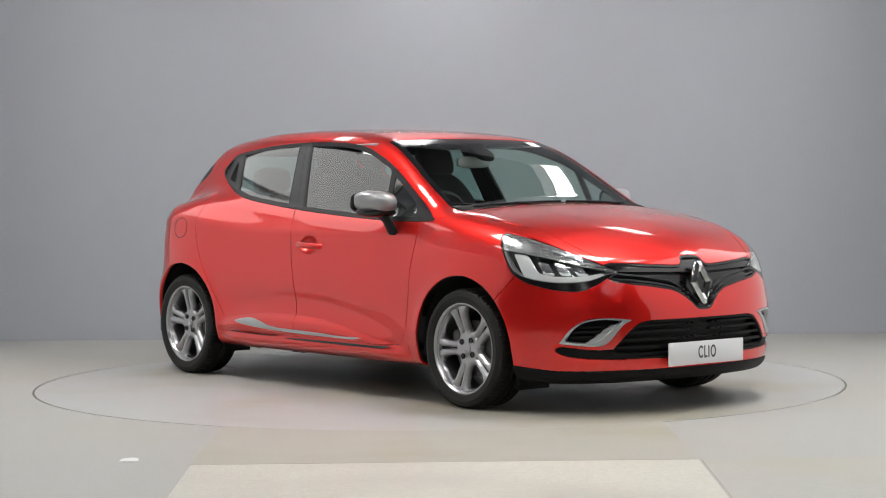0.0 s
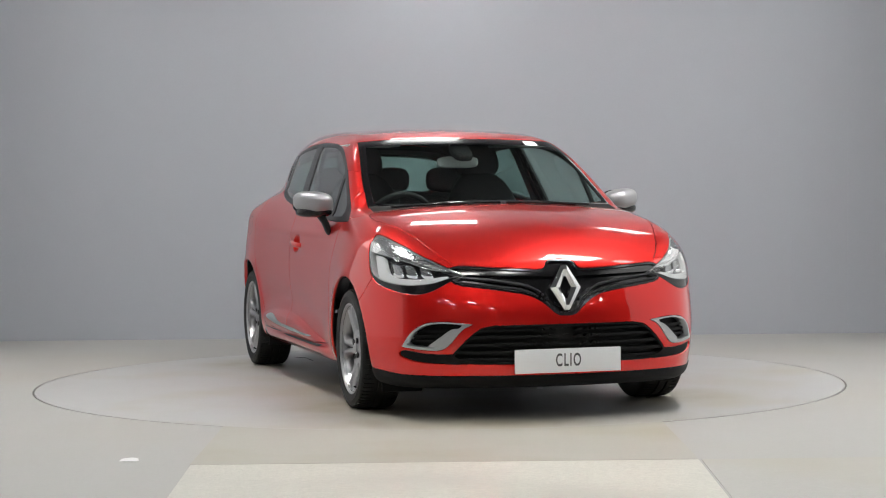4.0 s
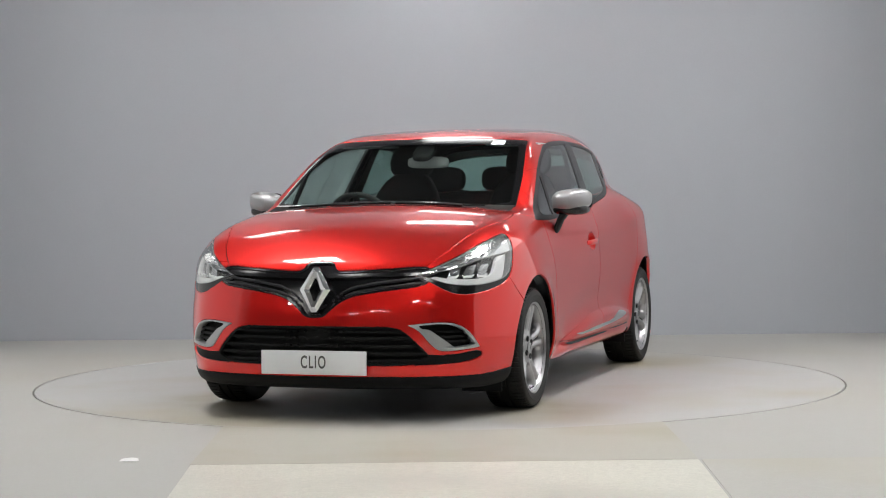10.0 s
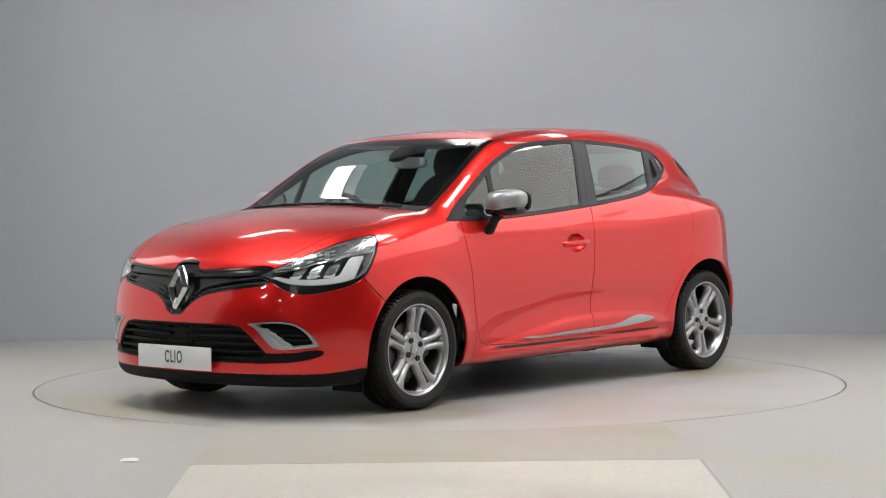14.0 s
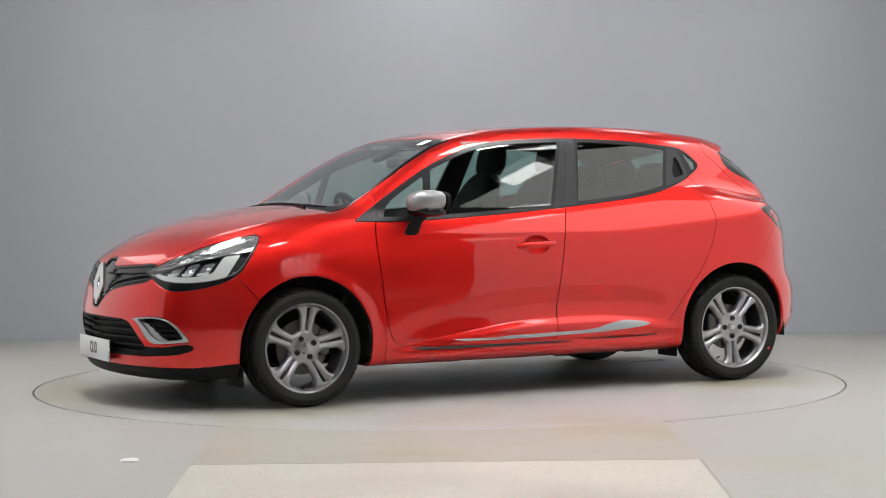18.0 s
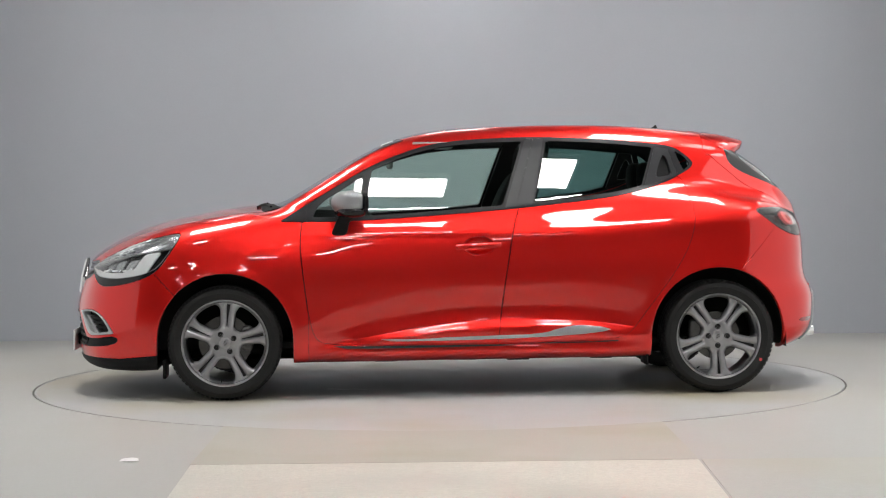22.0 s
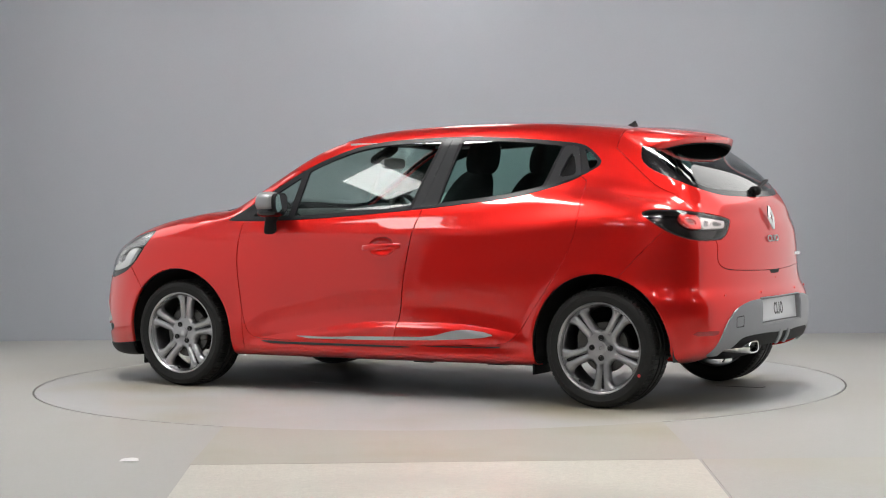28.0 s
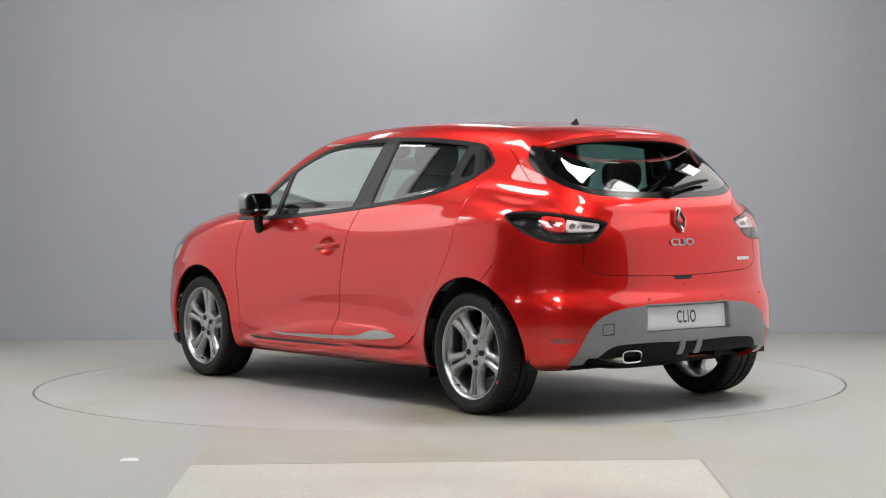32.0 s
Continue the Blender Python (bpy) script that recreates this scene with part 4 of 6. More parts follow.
for k, flip in enumerate((False, True)):
    cpil = shell("pillar_cover", eroded(pc, 0.0015), PILLAR, doors_rear[k], flip=flip, thick=0.02, offset=0.001)
    shell("hidden_handle", handle_hole, BLACK_PLASTIC, doors_rear[k], flip=flip, thick=0, offset=-0.014, label="black recessed rear door handle")

# silver strips along the door bottoms
for host, m in ((doors_front, door_f), (doors_rear, door_r)):
    d, _ = cut(m, inside(m, side, DECO))
    for k, flip in enumerate((False, True)):
        shell("door_strip", eroded(d, 0.001), SATIN_SILVER, host[k], flip=flip, offset=0.0115, thick=0.006, label="satin silver trim strip")

# black bands laid on as the shade of the gaps along the door bottoms
gap_band, _ = cut(full_skin, np.maximum(np.abs(full_skin[0][:, 2] - np.interp(full_skin[0][:, 0], [-0.77, -0.124, 0.74], [0.287, 0.269, 0.263])) - 0.0065, np.maximum(np.abs(full_skin[0][:, 0] + 0.01) - 0.75, 0.4 - full_skin[0][:, 1])))
pair("door_gap_band", gap_band, BLACK_MATT, offset=0.0125, thick=0.0)

# ---- front face
backing = shell("upper_grille", grille, GLOSS_BLACK, car, both=True, offset=-0.03, thick=0, label="gloss black upper grille with thin slats")
edge_band, _ = cut(grille, -inside(grille, front, GRILLE, grow=-0.007))
shell("grille_frame", edge_band, GLOSS_BLACK, backing, both=True, offset=-0.002, thick=0.03)


def grille_line(y):
    """Lower edge of the upper grille, as height over the half width."""
    return np.interp(y, [0, 0.05, 0.07, 0.111, 0.175, 0.305, 0.449, 0.55], [0.49, 0.497, 0.518, 0.555, 0.590, 0.612, 0.629, 0.640])


def smooth_line(y):
    return sum(grille_line(np.abs(y) + k) for k in (-0.03, -0.015, 0, 0.015, 0.03)) / 5


for lift, h, mat in ((0.020, 0.008, PILLAR), (0.046, 0.008, PILLAR)):
    V = grille[0]
    sl, _ = cut(grille, np.abs(V[:, 2] - smooth_line(V[:, 1]) - lift) - h / 2)
    for piece in islands(whole(sl)):
        shell("slat", piece, mat, backing, offset=-0.008, thick=0.022)
V = grille[0]
top_bar, _ = cut(grille, np.maximum(0.674 + 0.03 * V[:, 1] - V[:, 2], V[:, 2] - 0.735))
shell("grille_bar", top_bar, GLOSS_BLACK, backing, both=True, offset=-0.010, thick=0.02, label="broad gloss black upper bar")
back2 = shell("lower_grille", low_grille, BLACK_MATT, car, both=True, offset=-0.05, thick=0, label="black lower intake with horizontal slats")
V = low_grille[0]
eb, _ = cut(low_grille, -inside(low_grille, front, LOW_GRILLE, grow=-0.008))
shell("intake_frame", eb, BLACK_PLASTIC, back2, both=True, offset=-0.002, thick=0.05)
for z, h in ((0.428, 0.010), (0.396, 0.012), (0.358, 0.012), (0.322, 0.012), (0.288, 0.012)):
    V = low_grille[0]
    sl, _ = cut(low_grille, np.abs(V[:, 2] - z) - h / 2)
    for piece in islands(whole(sl)):
        shell("slat", piece, BLACK_PLASTIC, back2, offset=-0.012, thick=0.03)
pair("bumper_strip", eroded(strip, 0.0015), BLACK_PLASTIC, offset=-0.008, thick=0.012)
for k, flip in enumerate((False, True)):
    hole, bez = cut(fog, inside(fog, front, FOG_HOLE, rounds=2))
    f = shell("fog_lamp_pocket", hole, BLACK_PLASTIC, car, offset=-0.045, thick=0, flip=flip, label="black corner air pocket")
    shell("fog_bezel", eroded(bez, 0.001), SATIN_SILVER, f, offset=0.003, thick=0.042, flip=flip, label="satin silver surround")
    plate_in, _ = cut(hole, inside(hole, front, FOG_PLATE, rounds=2))
    shell("fog_plate", plate_in, SATIN_SILVER, f, offset=-0.014, thick=0.03, flip=flip, label="satin silver inner blade")
    for z in (0.425, 0.400, 0.376):
        V = hole[0]
        sl, _ = cut(hole, np.abs(V[:, 2] - z) - 0.006)
        shell("louvre", sl, BLACK_PLASTIC, f, offset=-0.022, thick=0.02, flip=flip)

# headlamps: a black bowl, light guides and reflectors under a clear lens
lens, lamp_base = cut(headlamp, inside(headlamp, corner_front, LAMP_GLASS))
GUIDE = [(-1.47, 0.672), (-1.47, 0.672), (-1.34, 0.641), (-1.12, 0.634), (-0.93, 0.650), (-0.90, 0.665), (-0.83, 0.775), (-0.83, 0.775), (-0.93, 0.768), (-0.93, 0.768), (-0.985, 0.692), (-1.00, 0.680), (-1.12, 0.662), (-1.34, 0.667), (-1.44, 0.684)]
REFLECTOR = [(-1.53, 0.70), (-1.53, 0.70), (-1.249, 0.79), (-1.042, 0.85), (-0.84, 0.89), (-0.70, 0.90), (-0.72, 0.80), (-0.80, 0.788), (-1.0, 0.772), (-1.15, 0.750), (-1.30, 0.718)]
for k, flip in enumerate((False, True)):
    hl = shell("headlamp", eroded(lens, 0.001), LENS, car, offset=0.0, thick=0.0, flip=flip, label="clear headlamp with white light guides")
    hl.visible_shadow = False
    shell("lamp_surround", eroded(lamp_base, 0.001), GLOSS_BLACK, hl, offset=-0.003, thick=0.02, flip=flip)
    wide, _ = cut(headlamp, inside(headlamp, corner_front, HEADLAMP, grow=0.02))
    shell("lamp_bowl", wide, LAMP_DARK, hl, offset=-0.055, thick=0, flip=flip)
    lip, _ = cut(headlamp, -inside(headlamp, corner_front, LAMP_GLASS, grow=-0.003))
    shell("lamp_wall", lip, LAMP_GREY, hl, offset=-0.006, thick=0.05, flip=flip)
    gd, _ = cut(lens, inside(lens, corner_front, GUIDE))
    shell("light_guide", gd, GUIDE_WHITE, hl, offset=-0.012, thick=0.02, flip=flip, label="frosted white daytime light guide")
    rf, _ = cut(lens, inside(lens, corner_front, REFLECTOR))
    refl = shell("reflector", rf, LAMP_CHROME, hl, offset=-0.010, thick=0.02, flip=flip, label="bright ribbed reflector")
    for rise in (0.012, 0.030, 0.050, 0.072):
        line = lambda m: 0.727 + rise + np.interp(m[0][:, 1] - m[0][:, 0], [-1.45, -1.25, -1.0, -0.78], [-0.028, 0.0, 0.052, 0.065])
        rib, _ = cut(rf, np.abs(rf[0][:, 2] - line(rf)) - 0.0025)
        shell("reflector_rib", rib, LAMP_GREY, refl, offset=-0.0045, thick=0.007, flip=flip)
    for s0 in (-1.31, -1.19, -1.07):
        box1 = [(s0 - 0.045, 0.672), (s0 - 0.045, 0.672), (s0 + 0.035, 0.674), (s0 + 0.035, 0.674), (s0 + 0.085, 0.745), (s0 + 0.085, 0.745), (s0 + 0.005, 0.735), (s0 + 0.005, 0.735)]
        pk, _ = cut(lens, inside(lens, corner_front, box1, rounds=2))
        cell = shell("lamp_cell", pk, LAMP_CHROME, hl, offset=-0.034, thick=0.02, flip=flip)
        edge, _ = cut(pk, np.maximum(-inside(pk, corner_front, box1, grow=-0.010), (pk[0][:, 2] - 0.683) * (pk[0][:, 1] - pk[0][:, 0] < s0 + 0.028)))
        shell("cell_edge", edge, GUIDE_WHITE, hl, offset=-0.020, thick=0.012, flip=flip)

# ---- tail
RED_IN = [(-0.965, 0.958), (-0.985, 0.962), (-1.10, 0.953), (-1.13, 0.947), (-1.13, 0.884), (-1.13, 0.884), (-1.03, 0.886), (-0.97, 0.915)]
RED_CORE = [(-1.01, 0.945), (-1.01, 0.945), (-1.095, 0.933), (-1.095, 0.933), (-1.095, 0.902), (-1.095, 0.902), (-1.05, 0.902), (-1.02, 0.918)]
WHITE_IN = [(-1.135, 0.942), (-1.135, 0.942), (-1.358, 0.916), (-1.358, 0.916), (-1.338, 0.884), (-1.338, 0.884), (-1.135, 0.884), (-1.135, 0.884)]
for k, flip in enumerate((False, True)):
    tl = shell("tail_lamp", eroded(tail_lamp, 0.001), LENS_SMOKE, car, thick=0.0, flip=flip, label="smoked red and clear tail lamp")
    tl.visible_shadow = False
    shell("lamp_bowl", tail_lamp, GLOSS_BLACK, tl, offset=-0.04, thick=0, flip=flip)
    lip, _ = cut(tail_lamp, -inside(tail_lamp, corner_rear, TAIL_LAMP, grow=-0.006))
    shell("lamp_wall", lip, BLACK_MATT, tl, offset=-0.004, thick=0.04, flip=flip)
    a, _ = cut(tail_lamp, inside(tail_lamp, corner_rear, RED_IN, rounds=2))
    core, a = cut(a, inside(a, corner_rear, RED_CORE, rounds=2))
    shell("red_light", a, RED_LENS, tl, offset=-0.010, thick=0.02, flip=flip, label="ribbed red light")
    shell("red_core", core, RED_DARK, tl, offset=-0.022, thick=0.01, flip=flip)
    a, _ = cut(tail_lamp, inside(tail_lamp, corner_rear, WHITE_IN, rounds=2))
    u = a[0][:, 1] + a[0][:, 0]
    _, a = cut(a, np.abs(u + 1.215) - 0.006)
    w2, w1 = cut(a, np.minimum(inside(a, corner_rear, [(-1.235, 0.922), (-1.235, 0.922), (-1.325, 0.908), (-1.325, 0.908), (-1.315, 0.893), (-1.315, 0.893), (-1.235, 0.893), (-1.235, 0.893)]), inside(a, corner_rear, [(-1.155, 0.928), (-1.155, 0.928), (-1.198, 0.923), (-1.198, 0.923), (-1.198, 0.895), (-1.198, 0.895), (-1.155, 0.895), (-1.155, 0.895)])))
    shell("clear_light", w1, CLEAR_LENS, tl, offset=-0.010, thick=0.02, flip=flip, label="clear reversing light ring")
    shell("clear_core", w2, LAMP_GREY, tl, offset=-0.024, thick=0.01, flip=flip)

PLATE_HOLE = [(-0.3, 0.530), (0.272, 0.530), (0.272, 0.530), (0.278, 0.396), (0.278, 0.396), (-0.3, 0.396)]
plate_hole, rbump_open = cut(rbump, inside(rbump, front, PLATE_HOLE, rounds=2, where=behind))
ins_g = lambda m: inside(m, front, INSERT, where=behind)
insert, rb_rest = cut(rbump_open, ins_g(rbump_open))
ins = shell("bumper_insert", eroded(insert, 0.002), SATIN_GREY, car, both=True, offset=0.007, thick=0.02, label="satin grey plastic rear bumper insert")
_, rb_paint = cut(rbump_open, np.maximum(np.maximum(rbump_open[0][:, 2] - 0.315, np.abs(rbump_open[0][:, 1]) - 0.60), rbump_open[0][:, 0] + 1.62))
shell("rear_bumper", eroded(rb_paint), PAINT, car, both=True, thick=0.02, rim=0.004)
shell("plate_recess", plate_hole, SATIN_GREY, ins, both=True, offset=-0.050, thick=0)
hole_rim, _ = cut(plate_hole, -inside(plate_hole, front, PLATE_HOLE, grow=-0.004, where=behind))
shell("recess_wall", hole_rim, SATIN_GREY, ins, both=True, offset=0.004, thick=0.056)
V = rbump[0]
dif, _ = cut(rbump, np.maximum(np.maximum(V[:, 2] - 0.374, V[:, 1] - 0.56), V[:, 0] + 1.6))
shell("diffuser", dif, BLACK_PLASTIC, car, both=True, offset=0.0045, thick=0.02, label="black lower diffuser panel")
# grey fins of the diffuser, tow-eye cover
for y in (0.055, -0.055):
    V = rbump[0]
    fin, _ = cut(whole(rbump), np.maximum(np.maximum(whole(rbump)[0][:, 2] - 0.36, np.abs(whole(rbump)[0][:, 1] - y) - 0.016), whole(rbump)[0][:, 0] + 1.6))
    fin = max(islands(fin), key=lambda m: len(m[1]))
    shell("diffuser_fin", fin, SATIN_GREY, ins, offset=0.012, thick=0.02)
TOW = [(0.455, 0.452), (0.455, 0.452), (0.515, 0.447), (0.515, 0.447), (0.515, 0.395), (0.515, 0.395), (0.455, 0.395), (0.455, 0.395)]
tow, _ = cut(insert, inside(insert, front, TOW, where=behind))
tow, _ = cut(tow, -inside(tow, front, TOW, grow=-0.004, where=behind))
shell("tow_cover_gap", tow, BLACK_MATT, ins, offset=0.0076, thick=0, label="fine square gap of the tow-eye cover")
REFL = [(0.62, 0.384), (0.62, 0.384), (0.72, 0.384), (0.745, 0.376), (0.72, 0.364), (0.72, 0.364), (0.63, 0.364), (0.63, 0.364)]
a, _ = cut(rbump, inside(rbump, front, REFL, where=behind))
pair("rear_reflector", a, RED_DARK, offset=0.003, thick=0.006)
V = rbump[0]
a, _ = cut(rbump, inside(rbump, front, NOTCH, rounds=1, where=behind))
shell("tailgate_grip", a, BLACK_MATT, car, both=True, offset=0.002, thick=0.004, label="dark grip notch under the tailgate")


# ---------------------------------------------------------------- loose parts of the car
def at(m):
    """A pose in the car's own space (origin midway between the axles) for a child of the car."""
    return Matrix.Translation((-AXIS_X, -AXIS_Y, 0)) @ m


def lathe(bm, profile, n=64, close=False):
    """Turns a profile of (radius, y) about the y axis."""
    rings = []
    for r, y in profile:
        rings.append([bm.verts.new((r * math.cos(2 * math.pi * k / n), y, r * math.sin(2 * math.pi * k / n))) for k in range(n)])
    pairs = list(zip(rings, rings[1:])) + ([(rings[-1], rings[0])] if close else [])
    for a, b in pairs:
        for k in range(n):
            j = (k + 1) % n
            bm.faces.new((a[k], b[k], b[j], a[j]))
    bmesh.ops.recalc_face_normals(bm, faces=bm.faces)
    return rings


def loft(bm, rings, closed=True, caps=True):
    """Joins rings of points into a skin."""
    vs = [[bm.verts.new(p) for p in r] for r in rings]
    for a, b in zip(vs, vs[1:]):
        n = len(a)
        for k in range(n if closed else n - 1):
            j = (k + 1) % n
            bm.faces.new((a[k], a[j], b[j], b[k]))
    if caps and closed:
        bm.faces.new(vs[0][::-1])
        bm.faces.new(vs[-1])
    bmesh.ops.recalc_face_normals(bm, faces=bm.faces)
    return vs


def tube(bm, path, radius, n=10):
    """A round bar along a path."""
    pts = [Vector(p) for p in path]
    rings = []
    for i, p in enumerate(pts):
        d = (pts[min(i + 1, len(pts) - 1)] - pts[max(i - 1, 0)]).normalized()
        u = d.orthogonal().normalized() if i == 0 else (u - d * u.dot(d)).normalized()
        w = d.cross(u)
        rr = radius[i] if isinstance(radius, (list, tuple)) else radius
        rings.append([p + (u * math.cos(2 * math.pi * k / n) + w * math.sin(2 * math.pi * k / n)) * rr for k in range(n)])
    return loft(bm, rings)


def block(bm, size, centre, power=4.0, n=(20, 12), shape=None):
    """A rounded cushion-like solid (superellipsoid); shape(p) may bend it."""
    nu, nv = n
    rings = []
    for j in range(nv + 1):
        ph = -math.pi / 2 + math.pi * j / nv
        ring = []
        for i in range(nu):
            th = 2 * math.pi * i / nu
            def sg(c):
                return math.copysign(abs(c) ** (2 / power), c)
            x, y, z = sg(math.cos(ph)) * sg(math.cos(th)), sg(math.cos(ph)) * sg(math.sin(th)), sg(math.sin(ph))
            p = Vector((x * size[0] / 2, y * size[1] / 2, z * size[2] / 2))
            if shape:
                p = shape(p)
            ring.append(p + Vector(centre))
        rings.append(ring)
    vs = [[bm.verts.new(p) for p in r] for r in rings]
    for a, b in zip(vs, vs[1:]):
        for k in range(nu):
            j = (k + 1) % nu
            bm.faces.new((a[k], a[j], b[j], b[k]))
    bmesh.ops.remove_doubles(bm, verts=[v for r in vs for v in r], dist=1e-5)
    bmesh.ops.recalc_face_normals(bm, faces=bm.faces)


def cpart(name, bm, mat, parent=None, m=None, label="", angle=35):
    ob = part(name, bm, mat, parent or car, label, angle=angle)
    if parent in (None, car):
        ob.matrix_basis = at(m or Matrix.Identity(4))
    elif m is not None:
        ob.matrix_basis = m
    return ob


# ---- wheels, built facing +y
WHEEL_R = 0.298


def rim_face():
    """Five split spokes cut out of a dished disc: points and triangles in the wheel's plane, +y outward."""
    nr, na = 46, 360
    r = np.linspace(0.012, 0.2225, nr)
    a = np.linspace(0, 2 * math.pi, na + 1)[:-1]
    R, A = np.meshgrid(r, a, indexing="ij")
    V = np.stack([R.ravel(), A.ravel()], -1)
    i = np.arange(nr - 1)[:, None] * na
    j = np.arange(na)[None]
    k = (np.arange(na)[None] + 1) % na
    q = np.stack([i + j, i + na + j, i + na + k, i + k], -1).reshape(-1, 4)
    F = np.concatenate([q[:, [0, 1, 2]], q[:, [0, 2, 3]]])
    x, z = V[:, 0] * np.cos(V[:, 1]), V[:, 0] * np.sin(V[:, 1])
    P = np.stack([x, 0 * x, z], -1)

    global rim_keep

    def fields(P):
        rr, aa = np.hypot(P[:, 0], P[:, 2]), np.arctan2(P[:, 2], P[:, 0]) - math.pi / 2
        step = 2 * math.pi / 5
        f = (aa + step / 2) % step - step / 2
        lat, up = np.abs(rr * np.sin(f)), rr * np.cos(f)
        half = 0.0305 + 0.004 * ramp(up, 0.09, 0.15) + 0.030 * ramp(up, 0.145, 0.222) ** 1.5 + 0.016 * np.maximum(0, (0.085 - up) / 0.03)
        spoke = lat - half
        keep = smin(smin(spoke, rr - 0.066, 0.030), 0.2090 - rr, 0.022)
        slot = np.maximum(lat - (0.0060 + 0.0065 * ramp(up, 0.09, 0.2)), np.maximum(0.084 - up, up - 0.206))
        return keep, slot

    def rim_keep(P):
        k, sl = fields(P)
        return np.maximum(k, -sl)

    m = (P, F)
    body, _ = cut(m, fields(m[0])[0])
    grooves, body = cut(body, fields(body[0])[1] * 1.0)
    return body, grooves


def dish(P):
    r = np.hypot(P[:, 0], P[:, 2])
    return -0.004 - 0.016 * (1 - ramp(r, 0.05, 0.20)) - 0.010 * ramp(r, 0.205, 0.2225) + 0.004 * (1 - ramp(r, 0.02, 0.06))


def disc_piece(name, m, mat, parent, y=0.0, thick=0.03, label="", crown=False):
    P, F = m
    P = P.copy()
    P[:, 1] = dish(P) + y
    if crown:
        rim_in = np.clip(-rim_keep(P) / 0.011, 0, 1)
        P[:, 1] += 0.007 * (rim_in * (2 - rim_in) - 1)
    e = border(F)
    a, b = e[:, 0], e[:, 1]
    d = P[b] - P[a]
    lat = np.cross(d, [0, 1, 0])
    lat /= np.maximum(np.linalg.norm(lat, axis=1, keepdims=True), 1e-9)
    k = len(e)
    up = np.array([0, 1.0, 0])
    c = 0.004
    V = np.concatenate([P, P[a], P[b], P[a] - up * c * 0.8 + lat * c, P[b] - up * c * 0.8 + lat * c, P[a] - up * thick + lat * c * 1.3, P[b] - up * thick + lat * c * 1.3])
    i = len(P) + np.arange(k)
    Fs = [F]
    for r in (0, 2):
        Fs += [np.stack([i + r * k, i + (r + 2) * k, i + (r + 1) * k], -1), np.stack([i + (r + 1) * k, i + (r + 2) * k, i + (r + 3) * k], -1)]
    me = mesh_of(name, V.tolist(), np.concatenate(Fs).tolist(), mat, True)
    ob = new(name, me)
    ob.parent = parent
    if label:
        tagged(ob, label)
    return ob


RIM, GROOVES = rim_face()
# faces must look outward (+y)
RIM, GROOVES = (RIM[0], RIM[1][:, ::-1]), (GROOVES[0], GROOVES[1][:, ::-1])


def tyre_mesh():
    bm = bmesh.new()
    n = 96
    prof = [(0.212, -0.085), (0.222, -0.096), (0.238, -0.102), (0.262, -0.104), (0.282, -0.099), (0.288, -0.088)]
    for y in (-0.062, -0.022, 0.022, 0.062):
        prof += [(0.2925 if abs(y) > 0.04 else 0.2975, y - 0.007), (0.290, y - 0.005), (0.290, y + 0.005), (0.2925 if abs(y) > 0.04 else 0.2975, y + 0.007)]
    prof += [(0.288, 0.088), (0.285, 0.096), (0.282, 0.099), (0.278, 0.1015), (0.262, 0.104), (0.2605, 0.1055), (0.258, 0.1045), (0.238, 0.102), (0.228, 0.0985), (0.222, 0.092), (0.212, 0.085)]
    lathe(bm, prof, n)
    return bm


def tread_blocks(sd):
    """Shoulder lugs of the tyre, both edges."""
    bm = bmesh.new()
    n = 72
    for s in (sd,):
        for k in range(n):
            t = 2 * math.pi * (k + (0.5 if s > 0 else 0)) / n
            c, sn = math.cos(t), math.sin(t)
            wdt = 0.0088
            pts = []
            for r, y in ((0.290, 0.032), (0.2975, 0.034), (0.2970, 0.074), (0.2935, 0.0885), (0.2870, 0.0970)):
                for q in (-wdt, wdt):
                    pts.append(bm.verts.new((r * c - q * sn, s * y, r * sn + q * c)))
            for i in range(4):
                bm.faces.new((pts[2 * i], pts[2 * i + 1], pts[2 * i + 3], pts[2 * i + 2]))
            bm.faces.new((pts[0], pts[2], pts[4], pts[6], pts[8]))
            bm.faces.new((pts[9], pts[7], pts[5], pts[3], pts[1]))
    bmesh.ops.recalc_face_normals(bm, faces=bm.faces)
    return bm


def barrel():
    bm = bmesh.new()
    lathe(bm, [(0.2225, 0.088), (0.2265, 0.092), (0.2265, 0.096), (0.221, 0.0965), (0.216, 0.091), (0.208, 0.075), (0.205, 0.02), (0.203, -0.07), (0.214, -0.088), (0.222, -0.088)], 72)
    return bm


def brake_disc(r):
    bm = bmesh.new()
    lathe(bm, [(0.02, 0.048), (0.07, 0.048), (0.075, 0.03), (0.078, 0.022), (r, 0.022), (r, 0.0), (0.05, 0.0)], 56)
    return bm


